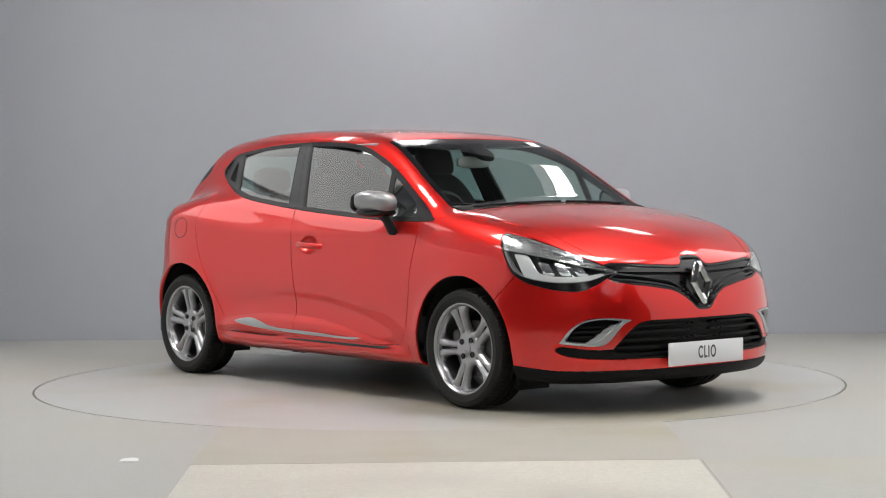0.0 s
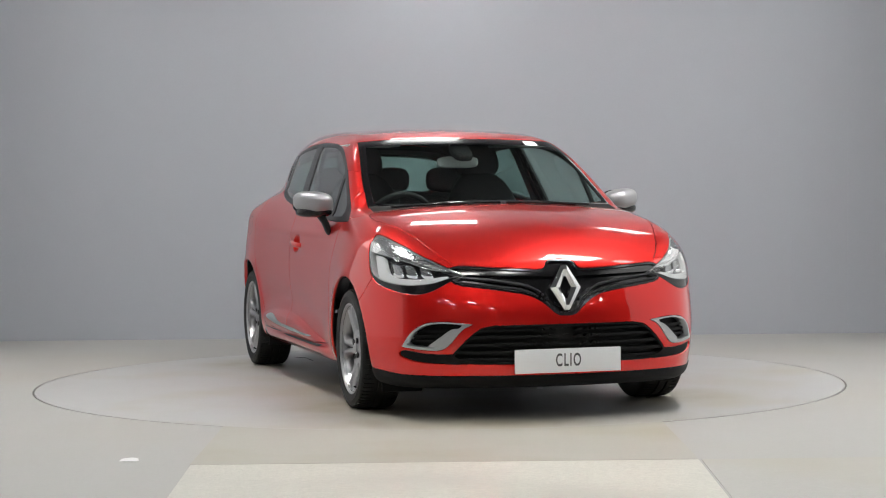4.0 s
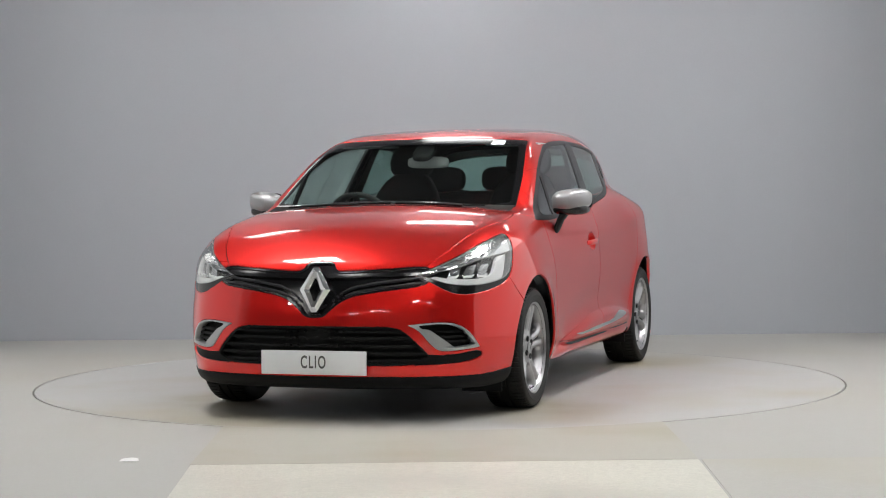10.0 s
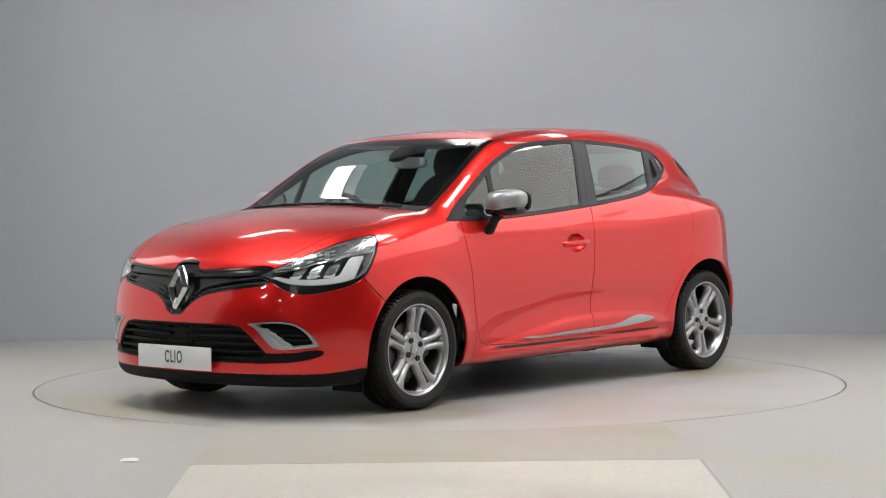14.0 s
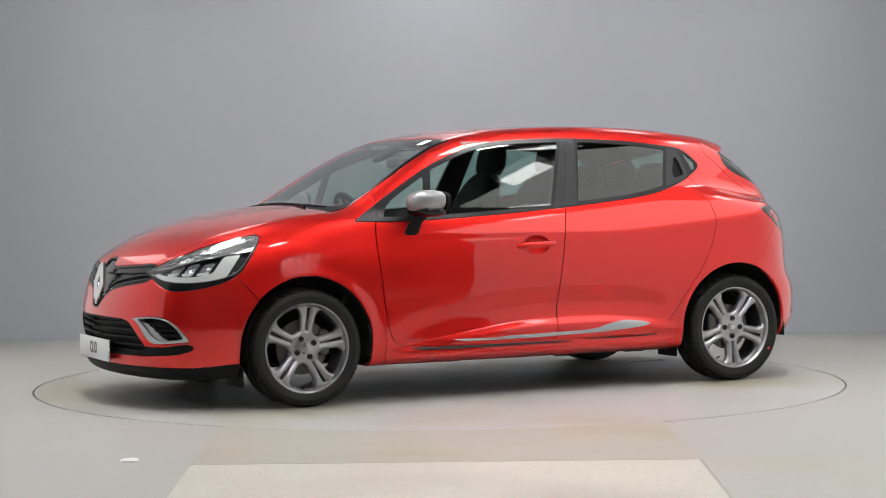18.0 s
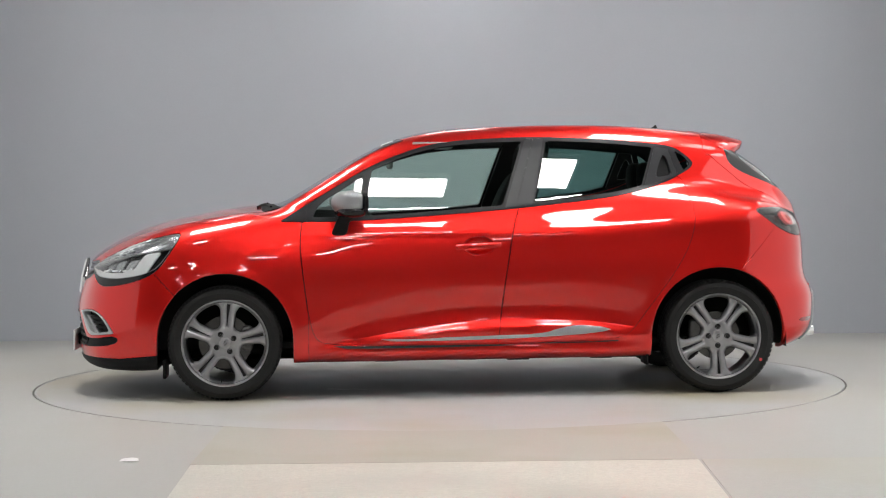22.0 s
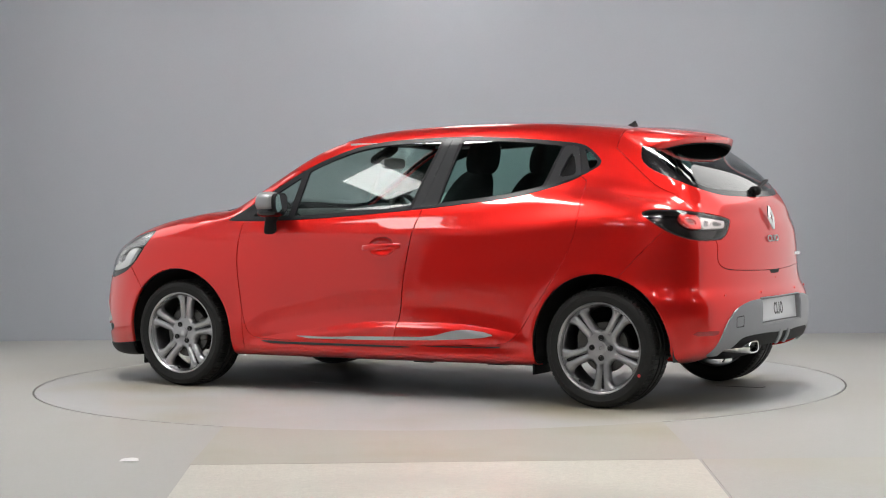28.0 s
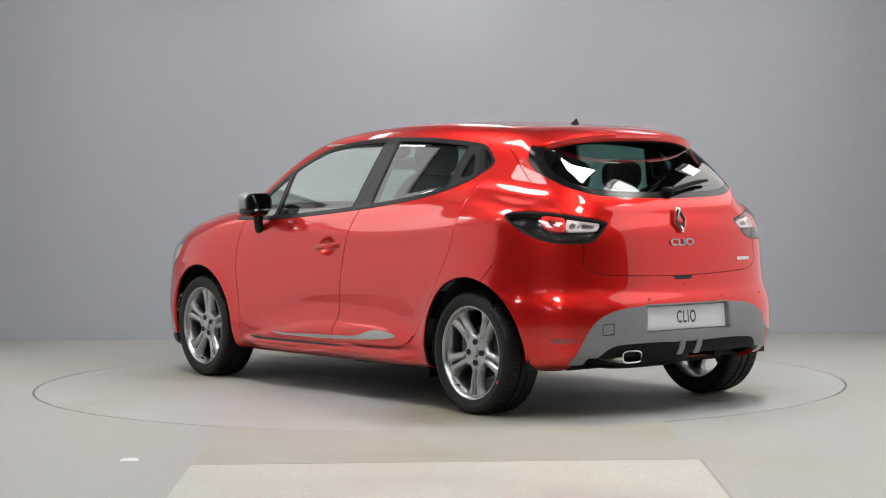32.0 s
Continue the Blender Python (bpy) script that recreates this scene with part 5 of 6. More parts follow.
def build_wheel(x, y, turn, flip, rear):
    w = empty("wheel")
    w.parent = car
    w.matrix_basis = at(pose(x, y, WHEEL_R, 0, 0, 180 if flip else 0))
    # spin only the rotating pieces
    spin = Matrix.Rotation(radians(turn), 4, "Y")
    pieces = [cpart("tyre", tyre_mesh(), RUBBER, w, label="black low-profile tyre"),
              disc_piece("rim", RIM, ALLOY, w, 0.083, 0.030, "dark grey alloy rim with five split spokes", True),
              cpart("rim_barrel", barrel(), ALLOY, w)]
    pieces += [disc_piece("spoke_slot", g, ALLOY_DARK, w, 0.066, 0.001) for g in islands(GROOVES)]
    for sd in (-1, 1):
        pieces.append(tagged(part("tread", tread_blocks(sd), RUBBER, w, smooth=False), kind="stuff"))
    cap = bmesh.new()
    lathe(cap, [(0.0005, 0.0735), (0.024, 0.0735), (0.028, 0.0715), (0.029, 0.066)], 40)
    pieces.append(cpart("centre_cap", cap, ALLOY, w))
    em = bmesh.new()
    vs = [em.verts.new((px, 0.0745, pz)) for px, pz in ((0, 0.015), (0.010, 0), (0, -0.015), (-0.010, 0))]
    vi = [em.verts.new((px, 0.0745, pz)) for px, pz in ((0, 0.007), (0.004, 0), (0, -0.007), (-0.004, 0))]
    for k in range(4):
        em.faces.new((vs[k], vi[k], vi[(k + 1) % 4], vs[(k + 1) % 4]))
    bmesh.ops.recalc_face_normals(em, faces=em.faces)
    pieces.append(cpart("cap_emblem", em, CHROME, w))
    for k in range(4):
        nb = bmesh.new()
        ang = math.pi / 4 + k * math.pi / 2 + 0.2
        lathe(nb, [(0.0145, 0.066), (0.0145, 0.0705), (0.0115, 0.0705), (0.011, 0.064), (0.0088, 0.064), (0.0085, 0.069), (0.001, 0.070)], 18)
        bmesh.ops.translate(nb, verts=nb.verts, vec=(0.05 * math.cos(ang), 0, 0.05 * math.sin(ang)))
        pieces.append(cpart("wheel_bolt", nb, ALLOY_DARK, w))
    vb = bmesh.new()
    tube(vb, [(0, 0.075, -0.203), (0, 0.085, -0.198), (0, 0.096, -0.192)], 0.004, 8)
    pieces.append(cpart("valve", vb, BLACK_PLASTIC, w))
    for p in pieces:
        p.matrix_basis = spin @ p.matrix_basis
    cpart("brake_disc", brake_disc(0.125 if rear else 0.138), STEEL, w)
    cb = bmesh.new()
    sx = (1 if not flip else -1) * (1 if rear else -1)
    block(cb, (0.06, 0.06, 0.13), (sx * 0.115, 0.012, 0.02), 5)
    cpart("caliper", cb, STEEL, w)
    hub = bmesh.new()
    lathe(hub, [(0.06, 0.05), (0.06, -0.05), (0.09, -0.055), (0.10, -0.08)], 40)
    cpart("hub_back", hub, BLACK_MATT, w)
    if rear and not flip:
        rd = bmesh.new()
        bmesh.ops.create_circle(rd, cap_ends=True, segments=20, radius=0.0085, matrix=pose(0, 0.1065, 0) @ Matrix.Rotation(radians(-90), 4, "X") @ pose(-0.22, 0.125, 0))
        cpart("sticker_dot", rd, RED_DOT, w, label="small round red sticker on the tyre wall")
    return w


build_wheel(1.2945, 0.742, -6, False, False)
build_wheel(1.2945, -0.742, 20, True, False)
build_wheel(-1.2945, 0.742, -34, False, True)
build_wheel(-1.2945, -0.742, 5, True, True)

# wheel wells
for x, r in ARCH:
    for s in (1, -1):
        bm = bmesh.new()
        r2 = r + 0.014
        rings = []
        for y in (0.43, 0.60, 0.79):
            ring = [(x + r2, s * y, 0.235)]
            for k in range(25):
                t = math.pi * k / 24
                ring.append((x + r2 * math.cos(t), s * y, 0.305 + r2 * math.sin(t)))
            ring.append((x - r2, s * y, 0.235))
            rings.append(ring)
        loft(bm, rings, closed=False)
        bm.faces.new([v for v in bm.verts if abs(abs(v.co.y) - 0.43) < 1e-4])
        bmesh.ops.reverse_faces(bm, faces=bm.faces)
        cpart("wheel_well", bm, BLACK_MATT)

# closed black belly, sills' undersides and small flaps before the front wheels
bm = bmesh.new()
box(bm, -1.55, 1.62, -0.43, 0.43, 0.205, 0.24, 0.01)
for s in (-1, 1):
    box(bm, -0.90, 0.90, s * 0.60 - 0.17, s * 0.60 + 0.17, 0.19, 0.235, 0.01)
cpart("belly_pan", bm, BLACK_MATT)
for s in (-1, 1):
    bm = bmesh.new()
    box(bm, 1.605, 1.622, s * 0.66 - 0.10, s * 0.66 + 0.10, 0.110, 0.21, 0.004)
    cpart("air_flap", bm, BLACK_PLASTIC)

# clips, jacking points and a splash guard that hang below the sills
for s in (-1, 1):
    for x0, x1, z0 in ((0.62, 0.69, 0.188), (0.40, 0.52, 0.183), (0.14, 0.20, 0.190), (-0.02, 0.06, 0.186), (-0.30, -0.18, 0.182), (-0.52, -0.46, 0.189), (-0.74, -0.62, 0.185)):
        bm = bmesh.new()
        box(bm, x0, x1, s * 0.735 - 0.022, s * 0.735 + 0.022, z0, 0.215, 0.006)
        cpart("sill_clip", bm, BLACK_PLASTIC)
    bm = bmesh.new()
    box(bm, -0.925, -0.912, s * 0.72 - 0.09, s * 0.72 + 0.09, 0.150, 0.24, 0.004)
    cpart("splash_guard", bm, BLACK_PLASTIC)

# ---- door mirrors
for s in (1, -1):
    bm = bmesh.new()

    def bend(p):
        q = p.copy()
        u = p.y / 0.1
        q.x -= 0.014 * max(u, 0) ** 2 + 0.25 * p.y
        if q.x > 0:
            q.x *= 1.15 - 0.25 * abs(u)
        else:
            q.x *= 0.55
        q.z *= 1.0 - 0.16 * max(u, 0) ** 2 + 0.05 * (p.x > 0)
        q.z += 0.010 * u
        if q.z > 0.012:
            q.x *= 1.0 - 2.2 * (q.z - 0.012) if q.x > 0 else 1.0
            q.z = 0.012 + (q.z - 0.012) * 0.92
        if q.z < -0.02:
            q.x *= 1.0 - 3.0 * (-0.02 - q.z) if q.x > 0 else 1.0
        return q

    block(bm, (0.185, 0.200, 0.120), (0.630, 0.872, 1.022), 3.1, (44, 24), bend)
    if s < 0:
        for v in bm.verts:
            v.co.y *= -1
        bmesh.ops.reverse_faces(bm, faces=bm.faces)
    mir = cpart("door_mirror", bm, SATIN_GREY_CAP, label="satin grey door mirror with black foot")
    bm = bmesh.new()
    block(bm, (0.148, 0.180, 0.062), (0.640, 0.870, 0.974), 2.8, (28, 12), lambda p: Vector((p.x - 0.25 * p.y, p.y, p.z)))
    if s < 0:
        for v in bm.verts:
            v.co.y *= -1
        bmesh.ops.reverse_faces(bm, faces=bm.faces)
    part("mirror_base", bm, GLOSS_BLACK, mir)
    bm = bmesh.new()
    rings = []
    for (px, py, pz, lx, ly) in ((0.700, 0.790, 0.842, 0.040, 0.012), (0.694, 0.803, 0.870, 0.040, 0.016), (0.680, 0.818, 0.915, 0.036, 0.018), (0.655, 0.835, 0.950, 0.045, 0.024), (0.645, 0.845, 0.972, 0.05, 0.03)):
        rings.append([(px + lx * math.copysign(abs(math.cos(2 * math.pi * k / 16)) ** 0.7, math.cos(2 * math.pi * k / 16)), s * (py + ly * math.sin(2 * math.pi * k / 16)), pz) for k in range(16)])
    loft(bm, rings)
    part("mirror_foot", bm, BLACK_PLASTIC, mir)
    bm = bmesh.new()
    ring = [((0.5845), s * (0.872 + 0.092 * math.copysign(abs(math.cos(2 * math.pi * k / 28)) ** 0.6, math.cos(2 * math.pi * k / 28))), 1.020 + 0.054 * math.copysign(abs(math.sin(2 * math.pi * k / 28)) ** 0.6, math.sin(2 * math.pi * k / 28))) for k in range(28)]
    ring = [(p[0] + 0.008 - 0.25 * (abs(p[1]) - 0.872), p[1], p[2]) for p in ring]
    ring2 = [(p[0] - 0.022, p[1], p[2]) for p in ring]
    loft(bm, [ring, ring2])
    part("mirror_rim", bm, BLACK_PLASTIC, mir)
    bm = bmesh.new()
    f = bm.faces.new([bm.verts.new((p[0] - 0.0245, s * 0.872 + (p[1] - s * 0.872) * 0.93, 1.020 + (p[2] - 1.020) * 0.92)) for p in ring])
    bmesh.ops.recalc_face_normals(bm, faces=bm.faces)
    if f.normal.x > 0:
        f.normal_flip()
    part("mirror_glass", bm, MIRROR, mir, smooth=False)

# ---- front door handles with their cups
for k, s in enumerate((1, -1)):
    cup = bmesh.new()
    rings = []
    for i in range(13):
        r = 1.09 - 1.07 * i / 12
        ring = []
        for q in range(40):
            t = 2 * math.pi * q / 40
            x, z = CUP_X + CUP_A * r * math.cos(t), CUP_Z + CUP_B * r * math.sin(t)
            deep = 0.044 * (max(0.0, 1 - r * r) ** 0.7) + 0.0008
            ring.append((x, s * (float(lower_width(np.array([x]), np.array([z]))[0]) - deep), z))
        rings.append(ring)
    loft(cup, rings, caps=False)
    cup.faces.new(list(cup.verts)[-40:])
    bmesh.ops.recalc_face_normals(cup, faces=cup.faces)
    bmesh.ops.reverse_faces(cup, faces=[f for f in cup.faces]) if sum(f.normal.y * s for f in cup.faces) < 0 else None
    part("handle_cup", cup, PAINT, doors_front[k])
    bm = bmesh.new()
    rings = []
    for i in range(15):
        u = i / 14
        x = 0.088 - 0.236 * u
        wy = 0.822 + 0.024 * math.sin(math.pi * u) ** 0.6
        h = 0.0125 + 0.003 * math.sin(math.pi * u)
        zz = 0.781 + 0.012 * u
        tk = 0.008 if 0 < i < 14 else 0.004
        rings.append([(x, s * (wy + tk * math.cos(2 * math.pi * j / 12)), zz + h * math.sin(2 * math.pi * j / 12)) for j in range(12)])
    loft(bm, rings)
    part("door_handle", bm, PAINT, doors_front[k])

# ---- number plates with the model name
def plate(x, z, tilt, back):
    p = empty("number_plate")
    p.parent = car
    p.matrix_basis = at(pose(x, 0, z, 0, tilt, 0))
    bm = bmesh.new()
    box(bm, -0.005, 0.005, -0.262, 0.262, -0.056, 0.056, 0.003)
    part("plate_board", bm, PLATE_WHITE, p)
    sgn = -1 if back else 1
    cu = bpy.data.curves.new("plate_word", "FONT")
    cu.body = "CLIO"
    cu.size = 0.074
    cu.space_character = 1.22
    cu.align_x = cu.align_y = "CENTER"
    cu.extrude = 0.0006
    cu.offset = 0.0012
    tx = new("plate_word_tmp", cu)
    dg = bpy.context.evaluated_depsgraph_get()
    me = bpy.data.meshes.new_from_object(tx.evaluated_get(dg))
    bpy.data.objects.remove(tx)
    me.materials.clear()
    me.materials.append(PLATE_INK)
    w = new("plate_word", me)
    w.parent = p
    w.matrix_basis = Matrix.Translation((sgn * 0.0062, 0, 0)) @ (pose(0, 0, 0, 90, 0, 90) if not back else pose(0, 0, 0, 90, 0, -90)) @ Matrix.Diagonal((0.66, 1.12, 1, 1))
    tagged(p, "white show plate reading CLIO in grey")
    return p


plate(2.140, 0.282, 0, False)
plate(-1.903, 0.4605, 4, True)
bm = bmesh.new()
box(bm, 2.07, 2.134, -0.14, 0.14, 0.25, 0.315, 0.006)
cpart("plate_holder", bm, BLACK_PLASTIC)


# ---- lozenge emblems
def lozenge(parent, m, w, h, depth, label):
    e = bmesh.new()
    def ring(a, b2, x):
        return [(x, -a, 0.0), (x, -a * 0.18, b2), (x, a * 0.18, b2), (x, a, 0.0), (x, a * 0.18, -b2), (x, -a * 0.18, -b2)]
    rows = [ring(w / 2, h / 2, 0), ring(w / 2 * 0.97, h / 2 * 0.98, depth * 0.5), ring(w / 2 * 0.66, h / 2 * 0.78, depth), ring(w / 2 * 0.36, h / 2 * 0.50, depth * 0.5), ring(w / 2 * 0.34, h / 2 * 0.48, 0)]
    loft(e, rows, caps=False)
    ob = part("emblem", e, CHROME, parent, label, angle=12)
    ob.matrix_basis = at(m) if parent is car else m
    return ob


lozenge(car, pose(2.100, 0, 0.618, 0, -11, 0), 0.156, 0.214, 0.024, "chrome lozenge emblem")
lozenge(car, pose(-1.868, 0, 0.925, 0, -14, 180), 0.080, 0.125, 0.012, "chrome lozenge emblem")


def lettering(word, size, m, mat, name, stretch=1.0, deep=0.002):
    cu = bpy.data.curves.new(name, "FONT")
    cu.body = word
    cu.size = size
    cu.align_x = cu.align_y = "CENTER"
    cu.extrude = deep
    cu.offset = 0.0008
    tx = new(name + "_tmp", cu)
    me = bpy.data.meshes.new_from_object(tx.evaluated_get(bpy.context.evaluated_depsgraph_get()))
    bpy.data.objects.remove(tx)
    me.materials.clear()
    me.materials.append(mat)
    w = new(name, me)
    w.parent = car
    w.matrix_basis = at(m @ Matrix.Diagonal((stretch, 1, 1, 1)))
    return w


lettering("CLIO", 0.047, pose(-1.884, 0.0, 0.818, 84, 0, -90), SATIN_SILVER, "model_name", 1.45)
bm = bmesh.new()
for y0, y1 in ((-0.485, -0.475), (-0.472, -0.440), (-0.436, -0.405)):
    box(bm, -1.853, -1.846, y0, y1, 0.722, 0.738, 0.001)
cpart("trim_badge", bm, CHROME, label="small chrome trim badge")

# ---- roof spoiler with its brake light
bm = bmesh.new()
rings = []
for i in range(29):
    y = -0.545 + 1.09 * i / 28
    u = abs(y) / 0.545
    tip_x = -1.580 + 0.11 * u**2 + 0.10 * u**6
    tip_z = 1.352 - 0.028 * u**2 - 0.052 * u**5
    fx = -1.235 - 0.13 * u**3
    pf = np.array([[fx, y, 1.6]])
    zf = 1.6
    lo_, hi_ = 1.0, 1.6
    for _ in range(20):
        mz = (lo_ + hi_) / 2
        if body_field(np.array([[fx, y, mz]]))[0] > 0:
            hi_ = mz
        else:
            lo_ = mz
    zf = hi_ + 0.003
    ring = []
    for w in (0, 0.25, 0.5, 0.75, 0.95):
        ring.append((fx + (tip_x - fx) * w, y, zf + (tip_z - zf) * w + 0.014 * math.sin(math.pi * w) * (1 - u**4)))
    ring += [(tip_x - 0.003, y, tip_z - 0.006), (tip_x + 0.003, y, tip_z - 0.030), (tip_x + 0.012, y, tip_z - 0.041), (tip_x + 0.030, y, tip_z - 0.038), (fx - 0.03, y, zf - 0.030)]
    rings.append(ring)
loft(bm, rings)
lower = [[(r[7][0] - 0.004, r[7][1], r[7][2] + 0.002), (r[7][0] + 0.004, r[7][1], r[7][2] - 0.005), (r[9][0], r[9][1], r[9][2] - 0.03), (r[9][0], r[9][1], r[9][2] + 0.004)] for r in rings[1:-1]]
spoiler = cpart("roof_spoiler", bm, PAINT, label="red roof spoiler over the rear window", angle=50)
bm = bmesh.new()
rings = []
for i in range(9):
    y = -0.145 + 0.29 * i / 8
    tx0 = -1.580 + 0.11 * (y / 0.575) ** 2
    rings.append([(tx0 - 0.006, y, 1.341), (tx0 - 0.006, y, 1.327), (tx0 + 0.006, y, 1.326), (tx0 + 0.006, y, 1.342)])
loft(bm, rings)
part("brake_light", bm, RED_LENS, spoiler, "red high brake light")
bm = bmesh.new()
loft(bm, lower)
part("spoiler_underside", bm, BLACK_PLASTIC, spoiler, "black plastic spoiler underside")

# ---- antenna, wipers, washer
bm = bmesh.new()
rings = []
for w, (x, z, lx, ly) in enumerate(((-1.10, 1.412, 0.034, 0.016), (-1.103, 1.421, 0.026, 0.012), (-1.110, 1.430, 0.013, 0.006), (-1.116, 1.440, 0.004, 0.003))):
    rings.append([(x + lx * math.cos(2 * math.pi * k / 14), ly * math.sin(2 * math.pi * k / 14), z) for k in range(14)])
loft(bm, rings)
cpart("antenna", bm, BLACK_PLASTIC, label="short black roof antenna")


def skin_z(x, y):
    lo_, hi_ = 0.5, 1.6
    for _ in range(22):
        mz = (lo_ + hi_) / 2
        if body_field(np.array([[x, y, mz]]))[0] > 0:
            hi_ = mz
        else:
            lo_ = mz
    return hi_


for y0, y1 in ((-0.56, 0.02), (0.05, 0.52)):
    bm = bmesh.new()
    tube(bm, [(1.10 - 0.12 * (abs(y0 + (y1 - y0) * k / 10)) ** 2 - 0.012 * k / 10, y0 + (y1 - y0) * k / 10, skin_z(1.10 - 0.12 * (abs(y0 + (y1 - y0) * k / 10)) ** 2 - 0.012 * k / 10, y0 + (y1 - y0) * k / 10) + 0.006) for k in range(11)], 0.006, 8)
    wp = cpart("wiper", bm, BLACK_PLASTIC, label="black windscreen wiper")
    bm = bmesh.new()
    tube(bm, [(1.13, y1 - 0.10, 1.000), (1.11, y1 - 0.2, 1.010), (1.095, y1 - 0.32, 1.012)], 0.007, 8)
    part("wiper_arm", bm, BLACK_PLASTIC, wp)
bm = bmesh.new()
rings = []
for k in range(13):
    y = -0.66 + 1.32 * k / 12
    x = 1.10 - 0.12 * y * y
    z = skin_z(x, y)
    rings.append([(x + 0.065, y, skin_z(x + 0.065, y) - 0.006), (x + 0.03, y, z - 0.002), (x - 0.05, y, skin_z(x - 0.05, y) - 0.001), (x - 0.05, y, z - 0.06), (x + 0.065, y, z - 0.06)])
loft(bm, rings)
cpart("cowl", bm, BLACK_PLASTIC, label="black plastic cowl under the windscreen")


def tail_x(y, z):
    lo_, hi_ = -2.2, -1.0
    for _ in range(24):
        mx = (lo_ + hi_) / 2
        if body_field(np.array([[mx, y, z]]))[0] > 0:
            lo_ = mx
        else:
            hi_ = mx
    return lo_


bm = bmesh.new()
path = []
for k in range(9):
    y, z = -0.02 - 0.30 * k / 8, 1.070 + 0.05 * math.sin(1.2 * k / 8)
    path.append((tail_x(y, z) - 0.028, y, z))
tube(bm, path, [0.016] + [0.011] * 6 + [0.009, 0.007], 10)
rw = cpart("rear_wiper", bm, BLACK_PLASTIC, label="black rear wiper")
bm = bmesh.new()
block(bm, (0.06, 0.05, 0.05), (tail_x(0, 1.06) - 0.012, 0.0, 1.062), 2.6, (16, 10))
part("wiper_hub", bm, BLACK_PLASTIC, rw)

# ---- silencer under the tail
bm = bmesh.new()
block(bm, (0.34, 0.62, 0.13), (-1.62, 0.10, 0.275), 3.5, (28, 12))
cpart("silencer", bm, BLACK_PLASTIC, label="black silencer box under the tail")

# ---- exhaust tip
bm = bmesh.new()
def rr(a, b2, x, n=24):
    return [(x, 0.355 + a * math.copysign(abs(math.cos(2 * math.pi * k / n)) ** 0.55, math.cos(2 * math.pi * k / n)), 0.290 + b2 * math.copysign(abs(math.sin(2 * math.pi * k / n)) ** 0.55, math.sin(2 * math.pi * k / n))) for k in range(n)]
loft(bm, [rr(0.060, 0.029, -1.74), rr(0.063, 0.032, -1.908), rr(0.061, 0.030, -1.915), rr(0.055, 0.024, -1.913), rr(0.052, 0.022, -1.83)], caps=False)
ex = cpart("exhaust_tip", bm, CHROME, label="chrome oblong exhaust tip")
bm = bmesh.new()
bm.faces.new([bm.verts.new(p) for p in rr(0.051, 0.021, -1.83)])
part("exhaust_bore", bm, BLACK_MATT, ex, smooth=False)

# ---- cabin
bm = bmesh.new()
rings = []
for y in (-0.66, -0.5, -0.2, 0.2, 0.5, 0.66):
    rings.append([(1.02, y, 0.955), (0.80, y, 0.985), (0.62, y, 0.975 + (0.035 if abs(y + 0.36) < 0.2 else 0)), (0.55, y, 0.92), (0.60, y, 0.70), (0.75, y, 0.5), (1.02, y, 0.5)])
loft(bm, rings)
cpart("dashboard", bm, DASH, label="charcoal plastic dashboard", angle=50)


def seat(x, y, wide, name="front_seat", rear=False):
    e = empty(name)
    e.parent = car
    e.matrix_basis = at(pose(x, y, 0))
    bm = bmesh.new()
    block(bm, (0.52, wide, 0.16), (0.05, 0, 0.52), 3.5, (24, 12))
    part("seat_cushion", bm, FABRIC, e)
    bm = bmesh.new()
    lean = 0.34
    def bend(p):
        q = p.copy()
        hgt = p.z + 0.32
        if hgt > 0.3:
            q.y *= 1 - 0.30 * min(1, (hgt - 0.3) / 0.35)
        q.x -= hgt * lean
        q.x -= 0.03 * math.cos(min(1.0, abs(p.y) / (wide / 2)) * math.pi / 2)
        return q
    block(bm, (0.15, wide, 0.66), (-0.17, 0, 0.86), 3.2, (26, 18), bend)
    part("seat_back", bm, FABRIC, e)
    bm = bmesh.new()
    def tilt(p):
        q = p.copy()
        q.x -= (p.z + 0.10) * 0.18
        q.y *= 1.0 - 0.12 * (p.z / 0.1) if p.z > 0 else 1
        return q
    block(bm, (0.11, 0.27, 0.20), (-0.425, 0, 1.255 if not rear else 1.20), 3.0, (24, 14), tilt)
    part("headrest", bm, FABRIC, e)
    for sy in (-0.06, 0.06):
        bm = bmesh.new()
        tube(bm, [(-0.375, sy, 1.06), (-0.415, sy, 1.20)], 0.006, 8)
        part("headrest_post", bm, STEEL, e)
    return tagged(e, "charcoal fabric seat with headrest")


seat(0.05, -0.36, 0.50)
seat(0.05, 0.36, 0.50)
bm = bmesh.new()
block(bm, (0.50, 1.24, 0.16), (-0.62, 0, 0.52), 4, (28, 10))
bench = cpart("rear_bench", bm, FABRIC, label="charcoal fabric rear bench")
bm = bmesh.new()
def bench_bend(p):
    q = p.copy()
    q.x -= (p.z + 0.28) * 0.36
    return q
block(bm, (0.14, 1.22, 0.56), (-0.82, 0, 0.80), 4, (30, 14), bench_bend)
part("bench_back", bm, FABRIC, bench)
for y in (-0.36, 0.0, 0.36):
    bm = bmesh.new()
    block(bm, (0.10, 0.25, 0.16), (-1.06, y, 1.15), 3.0, (20, 12))
    part("headrest", bm, FABRIC, bench)
bm = bmesh.new()
box(bm, -1.70, -1.06, -0.56, 0.56, 0.93, 0.95, 0.005)
cpart("parcel_shelf", bm, FABRIC)
bm = bmesh.new()
box(bm, -1.6, 1.0, -0.66, 0.66, 0.25, 0.29, 0.01)
cpart("cabin_floor", bm, FABRIC)
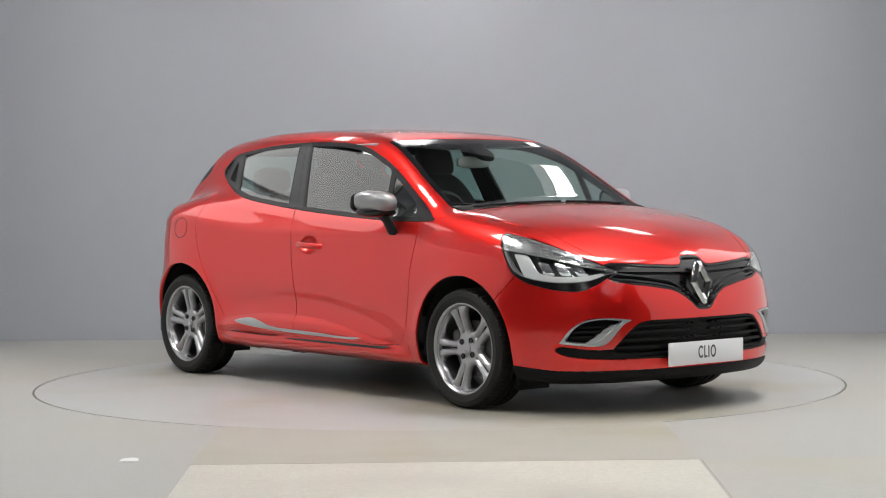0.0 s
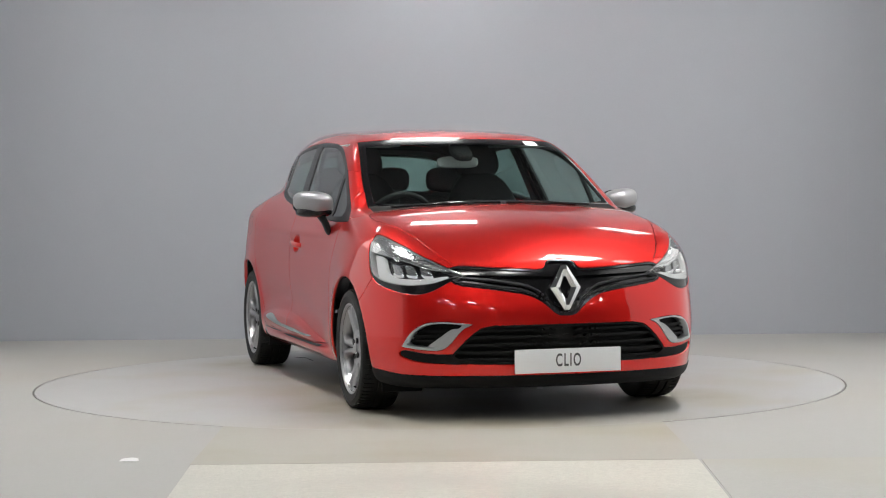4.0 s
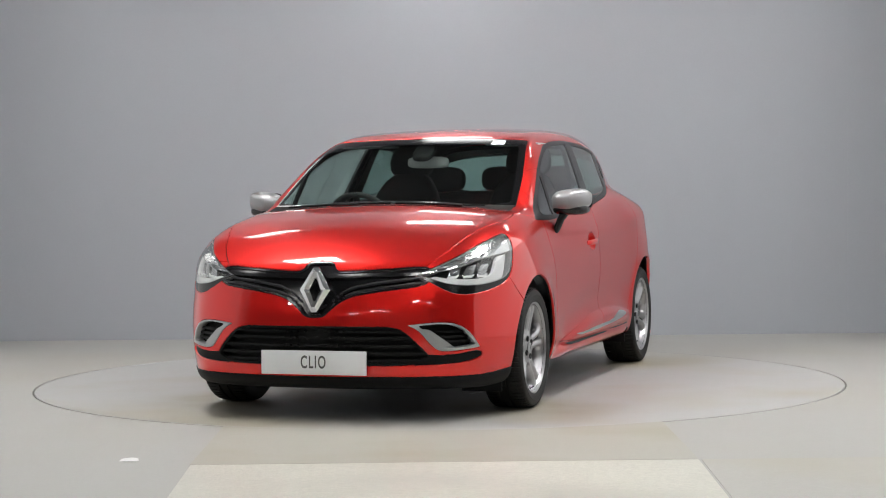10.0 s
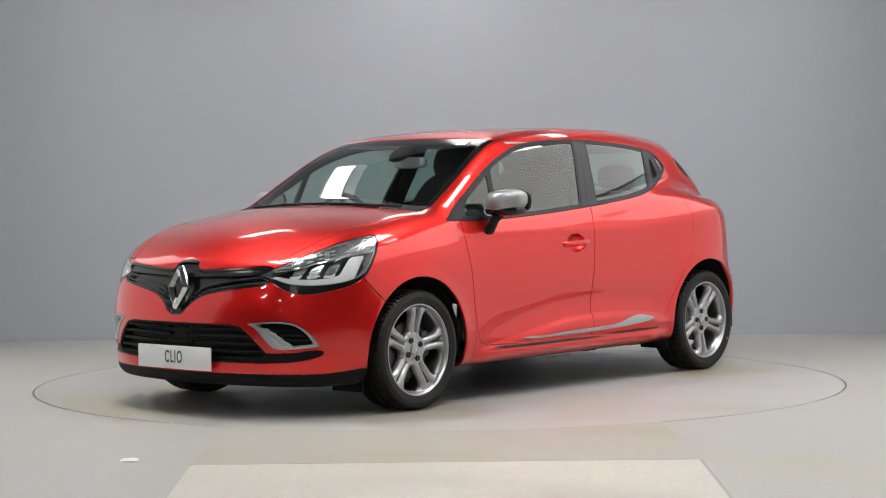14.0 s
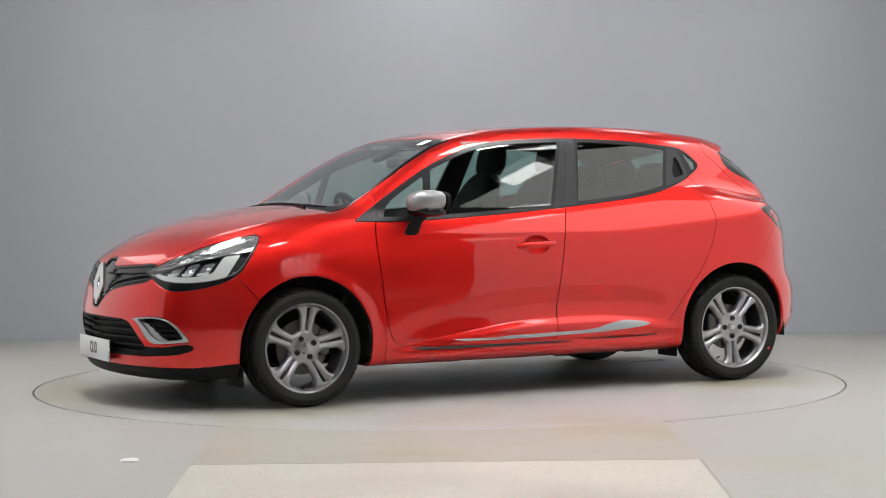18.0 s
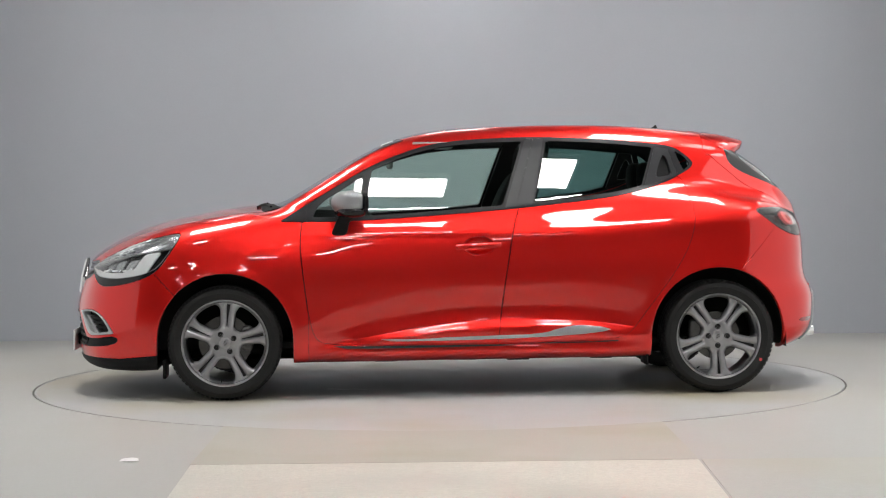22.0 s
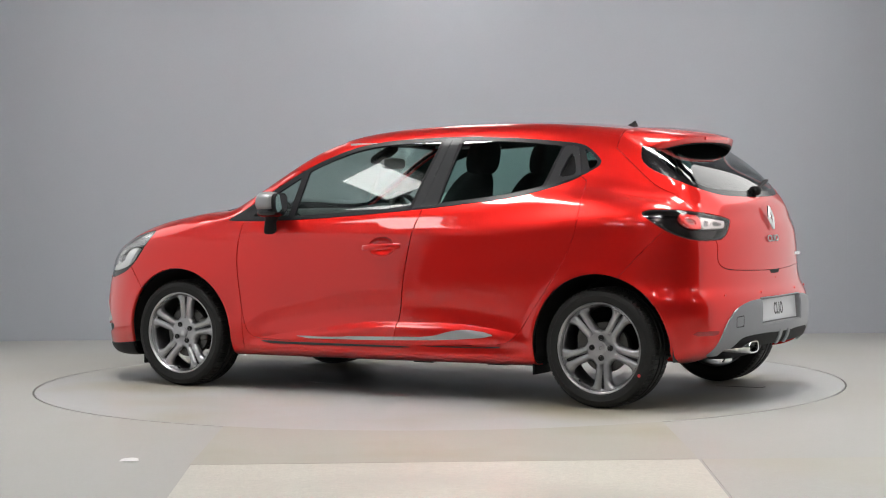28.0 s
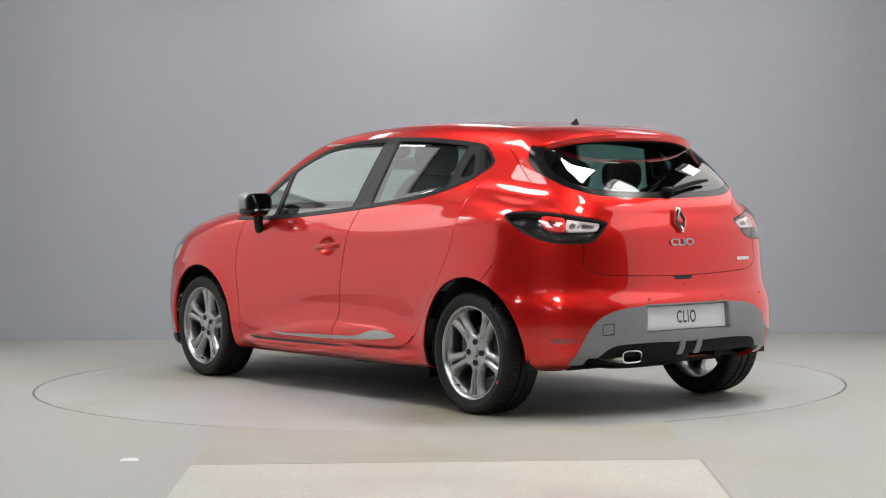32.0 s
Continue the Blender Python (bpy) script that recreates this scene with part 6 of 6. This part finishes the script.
# steering wheel on the right-hand side
sw = empty("steering_wheel")
sw.parent = car
sw.matrix_basis = at(pose(0.50, -0.36, 0.895, 0, -64, 0))
bm = bmesh.new()
path = [(0.185 * math.cos(2 * math.pi * k / 40), 0.185 * math.sin(2 * math.pi * k / 40), 0) for k in range(41)]
tube(bm, path, 0.016, 10)
part("wheel_ring", bm, DASH, sw)
bm = bmesh.new()
block(bm, (0.15, 0.17, 0.06), (0, 0, 0.0), 3, (20, 10))
for a in (0, 180, 270):
    box(bm, 0.05, 0.18, -0.018, 0.018, -0.008, 0.008, 0.004, Matrix.Rotation(radians(a + 90), 4, "Z"))
part("wheel_hub", bm, DASH, sw)
# inner mirror and sensor housing, windscreen sticker
bm = bmesh.new()
block(bm, (0.035, 0.24, 0.065), (0.40, 0, 1.235), 3.5, (24, 12))
im = cpart("inner_mirror", bm, LIGHT_TRIM, label="pale grey rear-view mirror back")
bm = bmesh.new()
block(bm, (0.16, 0.12, 0.05), (0.46, 0, 1.29), 3, (20, 10), lambda p: Vector((p.x, p.y, p.z - p.x * 0.5)))
part("sensor_housing", bm, BLACK_PLASTIC, im)
STK = [(0.375, 1.350), (0.375, 1.350), (0.448, 1.348), (0.448, 1.348), (0.452, 1.322), (0.452, 1.322), (0.378, 1.324), (0.378, 1.324)]
a, _ = cut(screen, inside(screen, front, STK, rounds=1))
shell("windscreen_sticker", a, STICKER, windscreen, offset=0.001, thick=0, label="small white sticker")
for y in (-0.45, 0.45):
    bm = bmesh.new()
    box(bm, 0.02, 0.30, y - 0.15, y + 0.15, 1.325, 1.338, 0.005)
    cpart("sun_visor", bm, LIGHT_TRIM)
for s in (1, -1):
    bm = bmesh.new()
    loft(bm, [[(-0.19 + d, s * 0.700, 0.90), (-0.24 + d, s * 0.665, 1.05), (-0.31 + d, s * 0.59, 1.28), (-0.34 + d, s * 0.555, 1.36)] for d in (0.03, -0.07)], closed=False)
    cpart("pillar_trim", bm, BLACK_MATT)
# right-hand fuel flap line and parking sensors
th = np.linspace(0, 2 * math.pi, 20)[:-1]
FLAP = [(-1.335 + 0.075 * math.cos(t), 0.872 + 0.062 * math.sin(t)) for t in th]
ring_m, _ = cut(skin, inside(skin, side, FLAP, where=lambda V: V[:, 1] - 0.5))
ring_m, _ = cut(ring_m, -inside(ring_m, side, FLAP, grow=-0.004))
shell("fuel_flap_gap", ring_m, GAP, car, flip=True, offset=0.0006, thick=0, label="fine gap round the fuel flap")
for y in (0.24, -0.24, 0.56, -0.56):
    bm = bmesh.new()
    px = tail_x(y, 0.553)
    lathe(bm, [(0.0005, 0.0015), (0.007, 0.0015), (0.008, 0.0), (0.008, -0.004)], 16)
    cpart("parking_sensor", bm, PAINT, None, pose(px - 0.0005, y, 0.553, 0, 0, 90))



def motions():
    """The turntable turns evenly and carries the car."""
    rows = [(t, pose(0, 0, 0, 0, 0, -50.8608 - 5.7035 * t)) for t in range(33)]
    walk(turntable, rows)
    walk(car, rows)


motions()
